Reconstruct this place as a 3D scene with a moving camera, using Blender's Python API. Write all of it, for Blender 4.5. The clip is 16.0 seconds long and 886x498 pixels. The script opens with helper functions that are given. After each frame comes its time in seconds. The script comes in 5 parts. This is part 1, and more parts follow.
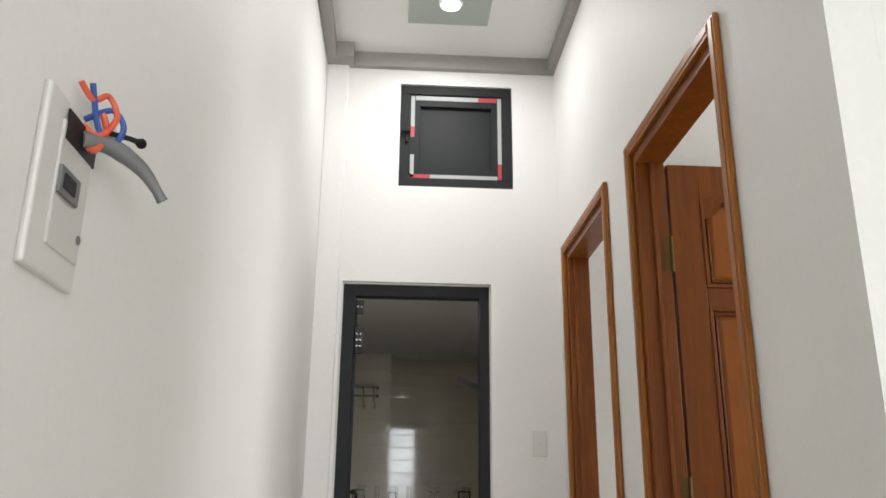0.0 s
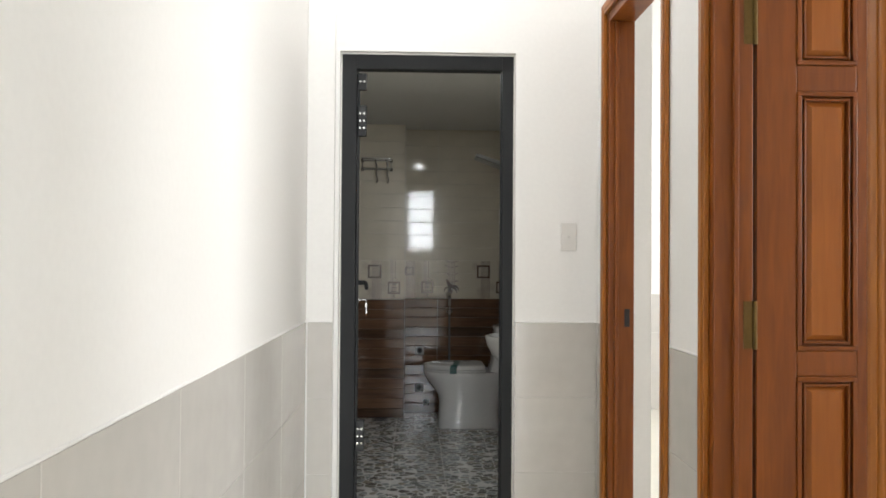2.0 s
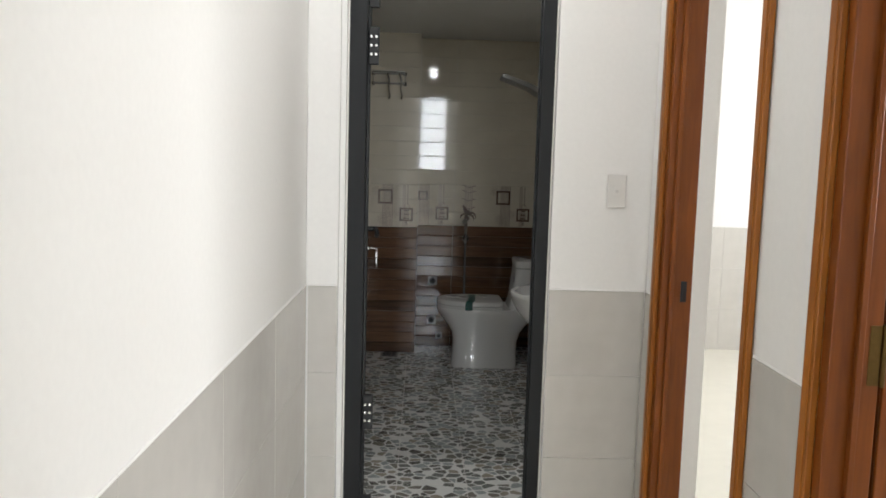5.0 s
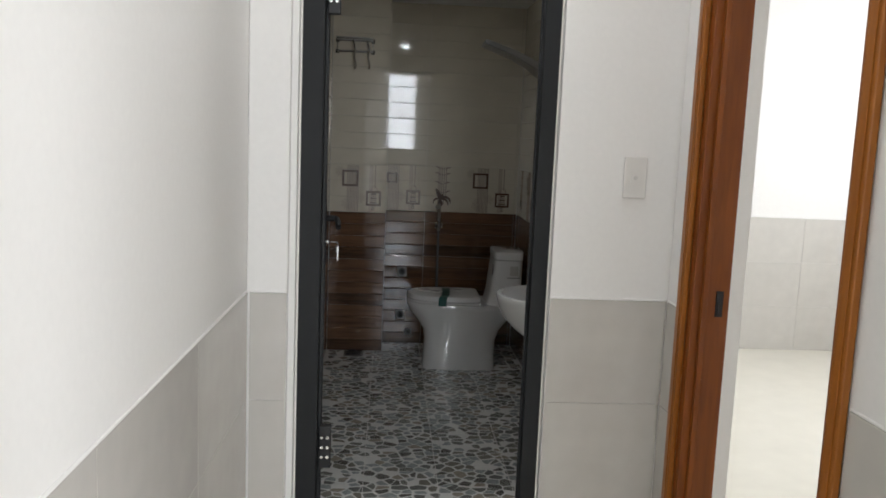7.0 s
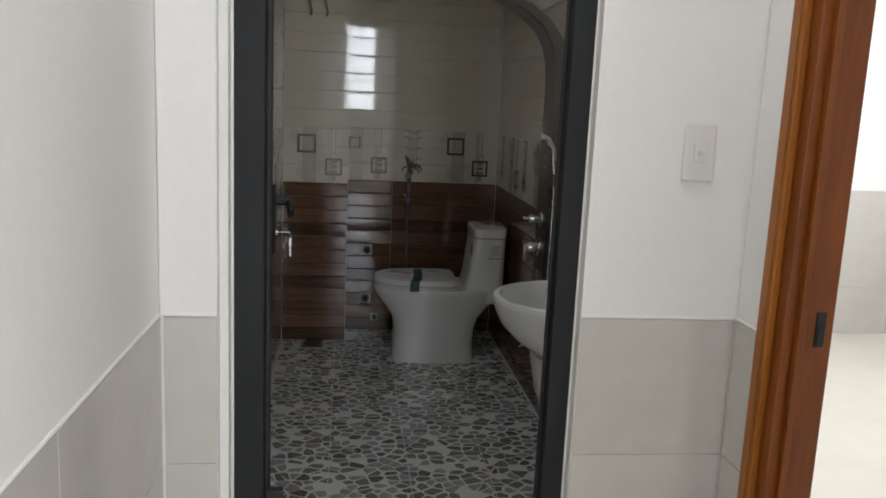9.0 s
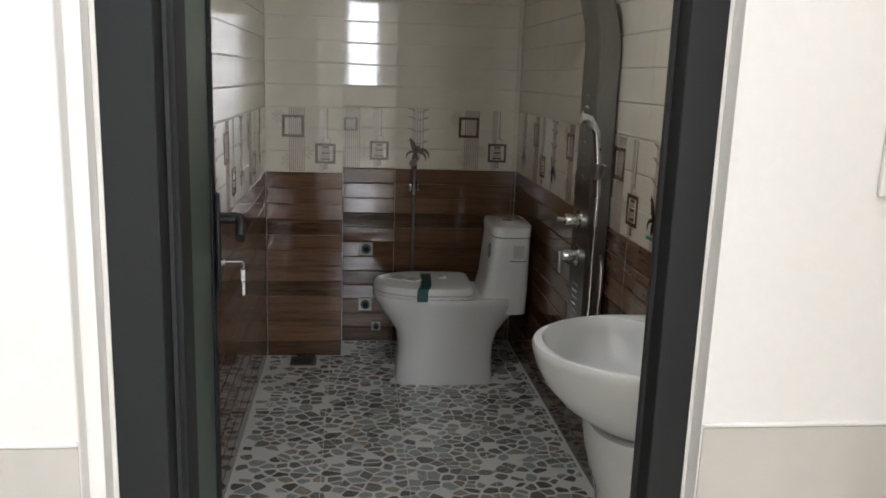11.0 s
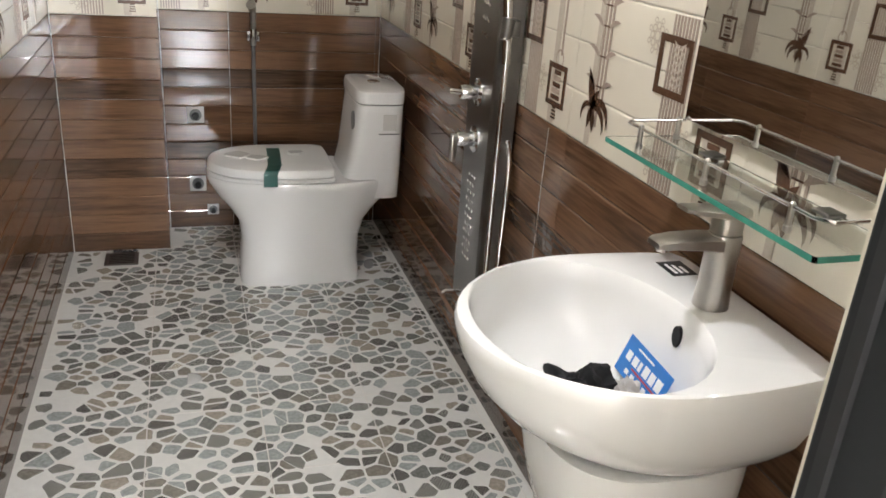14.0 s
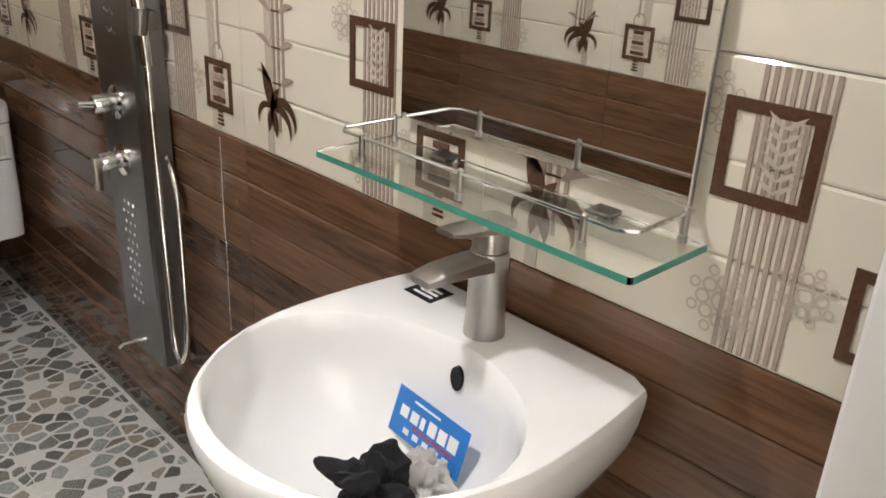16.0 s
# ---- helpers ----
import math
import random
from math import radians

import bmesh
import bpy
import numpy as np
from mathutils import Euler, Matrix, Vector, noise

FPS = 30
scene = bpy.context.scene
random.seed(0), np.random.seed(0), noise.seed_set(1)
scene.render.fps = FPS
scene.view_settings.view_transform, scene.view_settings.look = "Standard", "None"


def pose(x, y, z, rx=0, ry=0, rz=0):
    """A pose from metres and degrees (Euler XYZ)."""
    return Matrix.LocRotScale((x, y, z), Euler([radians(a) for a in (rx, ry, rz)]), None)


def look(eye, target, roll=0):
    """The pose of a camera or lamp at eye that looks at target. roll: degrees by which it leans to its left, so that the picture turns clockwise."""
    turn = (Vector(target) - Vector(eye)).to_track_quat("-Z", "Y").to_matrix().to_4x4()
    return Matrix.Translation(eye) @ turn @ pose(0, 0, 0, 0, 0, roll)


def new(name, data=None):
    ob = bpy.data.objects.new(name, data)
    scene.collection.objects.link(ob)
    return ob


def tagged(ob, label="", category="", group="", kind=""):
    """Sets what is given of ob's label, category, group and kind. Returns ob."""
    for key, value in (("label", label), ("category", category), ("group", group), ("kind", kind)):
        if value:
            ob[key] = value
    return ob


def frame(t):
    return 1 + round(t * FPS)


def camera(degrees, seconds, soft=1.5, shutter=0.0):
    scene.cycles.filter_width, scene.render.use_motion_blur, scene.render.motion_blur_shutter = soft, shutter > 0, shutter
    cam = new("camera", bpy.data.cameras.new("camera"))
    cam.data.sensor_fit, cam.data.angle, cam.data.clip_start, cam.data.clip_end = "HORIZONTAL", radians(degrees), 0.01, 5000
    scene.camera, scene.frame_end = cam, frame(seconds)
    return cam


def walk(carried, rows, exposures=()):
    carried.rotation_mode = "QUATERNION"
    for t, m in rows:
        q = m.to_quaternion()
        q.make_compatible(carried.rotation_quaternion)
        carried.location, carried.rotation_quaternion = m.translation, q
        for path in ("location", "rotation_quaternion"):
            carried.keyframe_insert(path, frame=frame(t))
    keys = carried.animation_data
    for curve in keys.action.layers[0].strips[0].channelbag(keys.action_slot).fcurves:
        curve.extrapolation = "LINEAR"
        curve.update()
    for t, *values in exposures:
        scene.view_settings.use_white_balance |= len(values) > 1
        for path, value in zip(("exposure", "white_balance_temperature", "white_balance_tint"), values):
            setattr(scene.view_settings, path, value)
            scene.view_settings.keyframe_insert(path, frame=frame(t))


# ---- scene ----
cam = camera(56.7, 16.0, 1.7)
PATH = [
    (0, (0.297, 1.798, 0.972), (0.406, 3.699, 1.583), 0.6),
    (0.5, (0.321, 1.941, 0.971), (0.445, 3.893, 1.389), 0.3),
    (1, (0.365, 2.071, 1.074), (0.459, 4.056, 1.296), 0.4),
    (1.5, (0.365, 2.137, 1.102), (0.435, 4.132, 1.213), 0.5),
    (2, (0.337, 2.291, 1.177), (0.409, 4.289, 1.207), 0.4),
    (2.5, (0.312, 2.309, 1.245), (0.381, 4.306, 1.179), 0.5),
    (3, (0.318, 2.384, 1.245), (0.375, 4.38, 1.123), 0.5),
    (3.5, (0.319, 2.604, 1.24), (0.338, 4.598, 1.087), 0.8),
    (4, (0.327, 2.717, 1.356), (0.327, 4.708, 1.16), 0.9),
    (4.5, (0.327, 2.725, 1.395), (0.354, 4.712, 1.168), 1.3),
    (5, (0.299, 2.807, 1.382), (0.353, 4.794, 1.161), 1.6),
    (7.5, (0.275, 3.558, 1.368), (0.456, 5.53, 1.091), 2.2),
    (8, (0.231, 3.727, 1.379), (0.465, 5.692, 1.087), 2.0),
    (8.5, (0.223, 3.851, 1.362), (0.476, 5.808, 1.031), 2.2),
    (9, (0.257, 4.045, 1.365), (0.496, 5.998, 1.009), 2.6),
    (11.5, (0.315, 4.867, 1.333), (0.536, 6.801, 0.875), 2.0),
    (12, (0.313, 4.972, 1.307), (0.551, 6.869, 0.721), 3.4),
    (12.5, (0.299, 5.143, 1.313), (0.624, 6.998, 0.639), 3.6),
    (13, (0.286, 5.238, 1.313), (0.73, 7.051, 0.593), 3.9),
    (13.5, (0.314, 5.321, 1.311), (0.832, 7.098, 0.553), 4.1),
    (14, (0.364, 5.451, 1.317), (0.942, 7.206, 0.554), 4.4),
    (14.5, (0.398, 5.54, 1.304), (1.067, 7.26, 0.533), 4.4),
    (15, (0.403, 5.641, 1.303), (1.298, 7.249, 0.519), 4.1),
    (15.5, (0.398, 5.717, 1.309), (1.535, 7.16, 0.518), 3.1),
    (16, (0.405, 5.752, 1.309), (1.691, 7.068, 0.525), 2.9),
]
walk(cam, [(t, look(eye, target, roll)) for t, eye, target, roll in PATH], exposures=((0.0, -0.19, 6350, 10), (0.5, 0.08, 6350, 10), (1.0, 0.38, 6350, 10), (1.5, 0.52, 6350, 10), (2.5, 0.33, 6350, 10), (5.0, 0.26, 6300, 10), (8.0, -0.02, 6150, 11), (9.0, 0.10, 6150, 11), (11.4, 1.06, 6250, 11), (12.0, 1.50, 6150, 10), (12.5, 2.22, 6100, 9), (13.0, 2.52, 6300, 11), (13.5, 2.62, 6450, 13), (14.0, 2.38, 6500, 13), (14.5, 2.33, 6550, 14), (15.5, 2.27, 6600, 15), (16.0, 2.36, 6600, 15)))

# ---- world and lights ----
world = bpy.data.worlds.new("world")
scene.world = world
world.use_nodes = True
wn = world.node_tree.nodes
sky = wn.new("ShaderNodeTexSky")
sky.sky_type = "NISHITA"
sky.sun_disc = False
sky.sun_elevation = radians(55)
sky.sun_rotation = radians(200)
wn["Background"].inputs["Strength"].default_value = 0.12
world.node_tree.links.new(sky.outputs[0], wn["Background"].inputs["Color"])


def area(name, x, y, z, rx, ry, rz, sx, sy, power, colour=(1, 1, 1)):
    data = bpy.data.lights.new(name, "AREA")
    data.shape, data.size, data.size_y, data.energy, data.color = "RECTANGLE", sx, sy, power, colour
    ob = new(name, data)
    ob.matrix_world = pose(x, y, z, rx, ry, rz)
    return ob


def spot_disc(name, x, y, z, size, power, colour=(1, 1, 1)):
    data = bpy.data.lights.new(name, "AREA")
    data.shape, data.size, data.energy, data.color = "DISK", size, power, colour
    ob = new(name, data)
    ob.location = (x, y, z)
    return ob


sun_data = bpy.data.lights.new("sun", "SUN")
sun_data.energy, sun_data.angle, sun_data.color = 1.0, radians(12), (1, 0.96, 0.9)
sun = new("sun", sun_data)
sun.rotation_euler = (radians(35), 0, radians(200 - 180))

area("daylight_front_window", 0.52, -4.25, 2.1, 90, 0, 0, 0.62, 1.9, 72, (0.95, 0.98, 1.0))
# added fill at an unseen opening, brightens the corridor from behind
area("fill_front_opening", 2.6, -3.95, 1.2, 90, 0, 0, 1.8, 2.2, 185, (0.97, 0.99, 1.0))
area("daylight_bedroom_window", 4.15, 7.0, 1.75, 90, 0, 90, 2.2, 1.5, 68, (1.0, 0.99, 0.96))
area("daylight_study_window", 4.15, 3.9, 1.75, 90, 0, 90, 1.0, 1.4, 44, (1.0, 0.99, 0.96))
spot_disc("corridor_downlight_bulb", 0.516, 5.175, 3.262, 0.10, 11, (1.0, 0.98, 0.95))
spot_disc("bathroom_downlight_bulb", 0.39, 6.70, 2.225, 0.09, 3.3, (0.96, 0.98, 1.0))

# ---- materials ----


def material(name, colour, rough=0.5, metal=0.0, vary=0.06, grain=30.0, bump=0.0, bump_scale=120.0, blotch=3.0, island=0.0, objrand=0.0, coat=0.0, spec=0.5):
    m = bpy.data.materials.new(name)
    m.use_nodes = True
    nt = m.node_tree
    b = nt.nodes["Principled BSDF"]
    b.inputs["Roughness"].default_value = rough
    b.inputs["Metallic"].default_value = metal
    b.inputs["Coat Weight"].default_value = coat
    b.inputs["Coat Roughness"].default_value = 0.05
    b.inputs["Specular IOR Level"].default_value = spec
    tc = nt.nodes.new("ShaderNodeTexCoord")
    n1 = nt.nodes.new("ShaderNodeTexNoise")
    n1.inputs["Scale"].default_value = grain
    n1.inputs["Detail"].default_value = 6
    n2 = nt.nodes.new("ShaderNodeTexNoise")
    n2.inputs["Scale"].default_value = blotch
    n2.inputs["Detail"].default_value = 3
    add = nt.nodes.new("ShaderNodeMath")
    add.operation = "ADD"
    nt.links.new(tc.outputs["Object"], n1.inputs["Vector"])
    nt.links.new(tc.outputs["Object"], n2.inputs["Vector"])
    nt.links.new(n1.outputs["Fac"], add.inputs[0])
    nt.links.new(n2.outputs["Fac"], add.inputs[1])
    last = add
    if island or objrand:
        src = nt.nodes.new("ShaderNodeNewGeometry" if island else "ShaderNodeObjectInfo")
        mul = nt.nodes.new("ShaderNodeMath")
        mul.operation = "MULTIPLY_ADD"
        nt.links.new(src.outputs["Random Per Island" if island else "Random"], mul.inputs[0])
        mul.inputs[1].default_value = island or objrand
        nt.links.new(add.outputs[0], mul.inputs[2])
        last = mul
    mr = nt.nodes.new("ShaderNodeMapRange")
    mr.inputs["From Min"].default_value = 0.6
    mr.inputs["From Max"].default_value = 1.4 + (island or objrand)
    mr.inputs["To Min"].default_value = 1 - vary
    mr.inputs["To Max"].default_value = 1 + vary
    nt.links.new(last.outputs[0], mr.inputs["Value"])
    mix = nt.nodes.new("ShaderNodeVectorMath")
    mix.operation = "SCALE"
    mix.inputs[0].default_value = colour
    nt.links.new(mr.outputs[0], mix.inputs["Scale"])
    nt.links.new(mix.outputs[0], b.inputs["Base Color"])
    if bump:
        n3 = nt.nodes.new("ShaderNodeTexNoise")
        n3.inputs["Scale"].default_value = bump_scale
        n3.inputs["Detail"].default_value = 4
        nt.links.new(tc.outputs["Object"], n3.inputs["Vector"])
        bp = nt.nodes.new("ShaderNodeBump")
        bp.inputs["Strength"].default_value = bump
        bp.inputs["Distance"].default_value = 0.002
        nt.links.new(n3.outputs["Fac"], bp.inputs["Height"])
        nt.links.new(bp.outputs[0], b.inputs["Normal"])
    return m


def wood(name, dark, light, stretch, rough, scale=1.0, objrand=4.0, coat=0.0, bump=0.15, spec=0.5, tone=0.0, lo=0.36, hi=0.64):
    """Grain drawn out along one axis: stretch is the mapping scale (x, y, z)."""
    m = bpy.data.materials.new(name)
    m.use_nodes = True
    nt = m.node_tree
    b = nt.nodes["Principled BSDF"]
    b.inputs["Roughness"].default_value = rough
    b.inputs["Coat Weight"].default_value = coat
    b.inputs["Coat Roughness"].default_value = 0.04
    b.inputs["Specular IOR Level"].default_value = spec
    tc = nt.nodes.new("ShaderNodeTexCoord")
    oi = nt.nodes.new("ShaderNodeObjectInfo")
    off = nt.nodes.new("ShaderNodeVectorMath")
    off.operation = "MULTIPLY_ADD"
    geo = nt.nodes.new("ShaderNodeNewGeometry")
    both = nt.nodes.new("ShaderNodeMath")
    both.operation = "ADD"
    nt.links.new(oi.outputs["Random"], both.inputs[0])
    nt.links.new(geo.outputs["Random Per Island"], both.inputs[1])
    nt.links.new(both.outputs[0], off.inputs[0])
    off.inputs[1].default_value = (objrand, objrand * 1.7, objrand * 0.6)
    nt.links.new(tc.outputs["Object"], off.inputs[2])
    mp = nt.nodes.new("ShaderNodeMapping")
    mp.inputs["Scale"].default_value = stretch
    nt.links.new(off.outputs[0], mp.inputs["Vector"])
    n1 = nt.nodes.new("ShaderNodeTexNoise")
    n1.inputs["Scale"].default_value = 9 * scale
    n1.inputs["Detail"].default_value = 7
    n1.inputs["Distortion"].default_value = 0.6
    n2 = nt.nodes.new("ShaderNodeTexNoise")
    n2.inputs["Scale"].default_value = 2.2 * scale
    n2.inputs["Detail"].default_value = 3
    nt.links.new(mp.outputs[0], n1.inputs["Vector"])
    nt.links.new(mp.outputs[0], n2.inputs["Vector"])
    av = nt.nodes.new("ShaderNodeMath")
    av.operation = "ADD"
    nt.links.new(n1.outputs["Fac"], av.inputs[0])
    nt.links.new(n2.outputs["Fac"], av.inputs[1])
    ramp = nt.nodes.new("ShaderNodeValToRGB")
    ramp.color_ramp.elements[0].position, ramp.color_ramp.elements[0].color = lo, (*dark, 1)
    ramp.color_ramp.elements[1].position, ramp.color_ramp.elements[1].color = hi, (*light, 1)
    hf = nt.nodes.new("ShaderNodeMath")
    hf.operation = "MULTIPLY"
    hf.inputs[1].default_value = 0.5
    nt.links.new(av.outputs[0], hf.inputs[0])
    tn = nt.nodes.new("ShaderNodeMath")
    tn.operation = "MULTIPLY_ADD"
    ti = nt.nodes.new("ShaderNodeMath")
    ti.operation = "SUBTRACT"
    ti.inputs[1].default_value = 0.5
    nt.links.new(geo.outputs["Random Per Island"], ti.inputs[0])
    nt.links.new(ti.outputs[0], tn.inputs[0])
    tn.inputs[1].default_value = tone
    nt.links.new(hf.outputs[0], tn.inputs[2])
    nt.links.new(tn.outputs[0], ramp.inputs["Fac"])
    nt.links.new(ramp.outputs[0], b.inputs["Base Color"])
    bp = nt.nodes.new("ShaderNodeBump")
    bp.inputs["Strength"].default_value = bump
    bp.inputs["Distance"].default_value = 0.001
    nt.links.new(n1.outputs["Fac"], bp.inputs["Height"])
    nt.links.new(bp.outputs[0], b.inputs["Normal"])
    return m


PLASTER = material("white_wall_paint", (0.80, 0.785, 0.76), 0.6, vary=0.025, grain=60, blotch=1.2, bump=0.12, bump_scale=55)
CEIL = material("ceiling_board", (0.80, 0.80, 0.78), 0.8, vary=0.015, bump=0.05)
CROWN = material("grey_crown", (0.32, 0.31, 0.29), 0.6, vary=0.04)
PANEL_GREEN = material("recess_green_grey", (0.42, 0.46, 0.43), 0.6, vary=0.03)
WAINSCOT = material("grey_beige_tile", (0.56, 0.535, 0.495), 0.16, vary=0.07, grain=14, blotch=3.5, objrand=0.25, bump=0.03, bump_scale=40)
GROUT = material("pale_grout", (0.72, 0.70, 0.66), 0.8, vary=0.06, bump=0.2)
CREAM_FLOOR = material("cream_floor_tile", (0.72, 0.69, 0.60), 0.2, vary=0.04, grain=10)
BROWN_TILE = wood("wood_look_glazed_tile", (0.034, 0.017, 0.009), (0.185, 0.098, 0.054), (1.0, 15, 15), 0.07, objrand=5, tone=0.34, bump=0.03, lo=0.30, hi=0.72)
CREAM_TILE = material("cream_glazed_tile", (0.70, 0.645, 0.535), 0.045, vary=0.06, grain=5, blotch=8, objrand=0.2)
PRINT_BROWN = material("brown_print", (0.09, 0.045, 0.026), 0.25, vary=0.35, grain=180, coat=0.4)
PRINT_TAUPE = material("taupe_print", (0.36, 0.285, 0.235), 0.25, vary=0.2, grain=150, coat=0.4)
PRINT_PALE = material("pale_taupe_print", (0.52, 0.45, 0.37), 0.25, vary=0.12, grain=120, coat=0.4)
DOOR_WOOD = wood("varnished_red_wood", (0.12, 0.027, 0.003), (0.27, 0.076, 0.008), (7, 7, 0.6), 0.36, coat=0.08, objrand=3, bump=0.06, lo=0.25, hi=0.75, spec=0.3)
PANEL_WOOD = wood("varnished_orange_panel", (0.22, 0.060, 0.007), (0.37, 0.118, 0.016), (7, 7, 0.6), 0.34, coat=0.08, objrand=3, bump=0.06, lo=0.25, hi=0.75, spec=0.3)
TRIM_WOOD = wood("varnished_light_trim", (0.22, 0.064, 0.007), (0.42, 0.150, 0.022), (7, 7, 0.6), 0.36, coat=0.08, objrand=3, bump=0.06, lo=0.25, hi=0.75, spec=0.3)
ALU = material("anthracite_aluminium", (0.017, 0.018, 0.019), 0.55, metal=0.0, vary=0.06, grain=200, spec=0.22)
ALU_DARK = material("black_gasket", (0.012, 0.012, 0.013), 0.6, vary=0.1)
FLOOR_BASE = material("white_pebble_grout", (0.80, 0.80, 0.77), 0.16, vary=0.08, grain=40, bump=0.15, bump_scale=80)
CERAMIC = material("white_glazed_ceramic", (0.85, 0.845, 0.83), 0.05, vary=0.012, grain=3, blotch=1.5, coat=0.6)
SEAT = material("white_plastic_seat", (0.78, 0.775, 0.76), 0.22, vary=0.012, grain=4)
CHROME = material("chrome", (0.72, 0.72, 0.72), 0.1, metal=1.0, vary=0.03)
BRUSHED = material("brushed_nickel", (0.46, 0.44, 0.41), 0.28, metal=1.0, vary=0.06, grain=90)
STEEL = material("dark_brushed_steel", (0.23, 0.225, 0.22), 0.3, metal=1.0, vary=0.08, grain=120)
MIRROR = material("mirror_silver", (0.86, 0.87, 0.86), 0.015, metal=1.0, vary=0.004)
BLACK = material("black_plastic", (0.010, 0.010, 0.011), 0.45, vary=0.15, spec=0.25)
BRASS = material("aged_brass", (0.13, 0.085, 0.03), 0.4, metal=1.0, vary=0.2, grain=80)
WHITE_PLASTIC = material("white_switch_plastic", (0.70, 0.68, 0.645), 0.35, vary=0.02)
PALE_PLASTIC = material("pale_grey_plastic", (0.60, 0.58, 0.55), 0.45, vary=0.03)
GREY_CLOTH = material("grey_cloth", (0.45, 0.43, 0.41), 0.9, vary=0.12, grain=70, bump=0.4, bump_scale=500)
BLACK_CLOTH = material("black_cloth", (0.010, 0.010, 0.012), 0.95, vary=0.2, grain=70, bump=0.4, bump_scale=500)
CARD_BLUE = material("blue_card", (0.015, 0.17, 0.52), 0.3, vary=0.03)
CARD_WHITE = material("white_print", (0.8, 0.8, 0.8), 0.4, vary=0.01)
TAPE_RED = material("red_tape", (0.45, 0.04, 0.06), 0.5, vary=0.1)
TAPE_WHITE = material("white_tape", (0.42, 0.42, 0.42), 0.5, vary=0.06)
TAPE_GREEN = material("dark_green_tape", (0.006, 0.075, 0.065), 0.3, vary=0.1)
WIRE_RED = material("orange_red_wire", (0.65, 0.10, 0.045), 0.4, vary=0.06)
WIRE_BLUE = material("blue_wire", (0.03, 0.08, 0.30), 0.4, vary=0.06)
CABLE_GREY = material("grey_cable", (0.16, 0.16, 0.16), 0.5, vary=0.15)
GROUND = material("pale_concrete", (0.35, 0.34, 0.32), 0.9, vary=0.1)


def glass(name, tint, rough=0.0):
    m = bpy.data.materials.new(name)
    m.use_nodes = True
    b = m.node_tree.nodes["Principled BSDF"]
    b.inputs["Base Color"].default_value = (*tint, 1)
    b.inputs["Transmission Weight"].default_value = 1.0
    b.inputs["Roughness"].default_value = rough
    b.inputs["IOR"].default_value = 1.45
    return m


GLASS = glass("clear_glass", (0.95, 0.98, 0.96))
GLASS_GREEN = material("green_glass_edge", (0.05, 0.24, 0.18), 0.08, vary=0.3, grain=25)
GLASS_TINT = material("frosted_green_pane", (0.062, 0.090, 0.073), 0.38, vary=0.05)
EMIT = bpy.data.materials.new("lamp_glow")
EMIT.use_nodes = True
EMIT.node_tree.nodes["Principled BSDF"].inputs["Emission Color"].default_value = (1, 0.98, 0.94, 1)
EMIT.node_tree.nodes["Principled BSDF"].inputs["Emission Strength"].default_value = 12


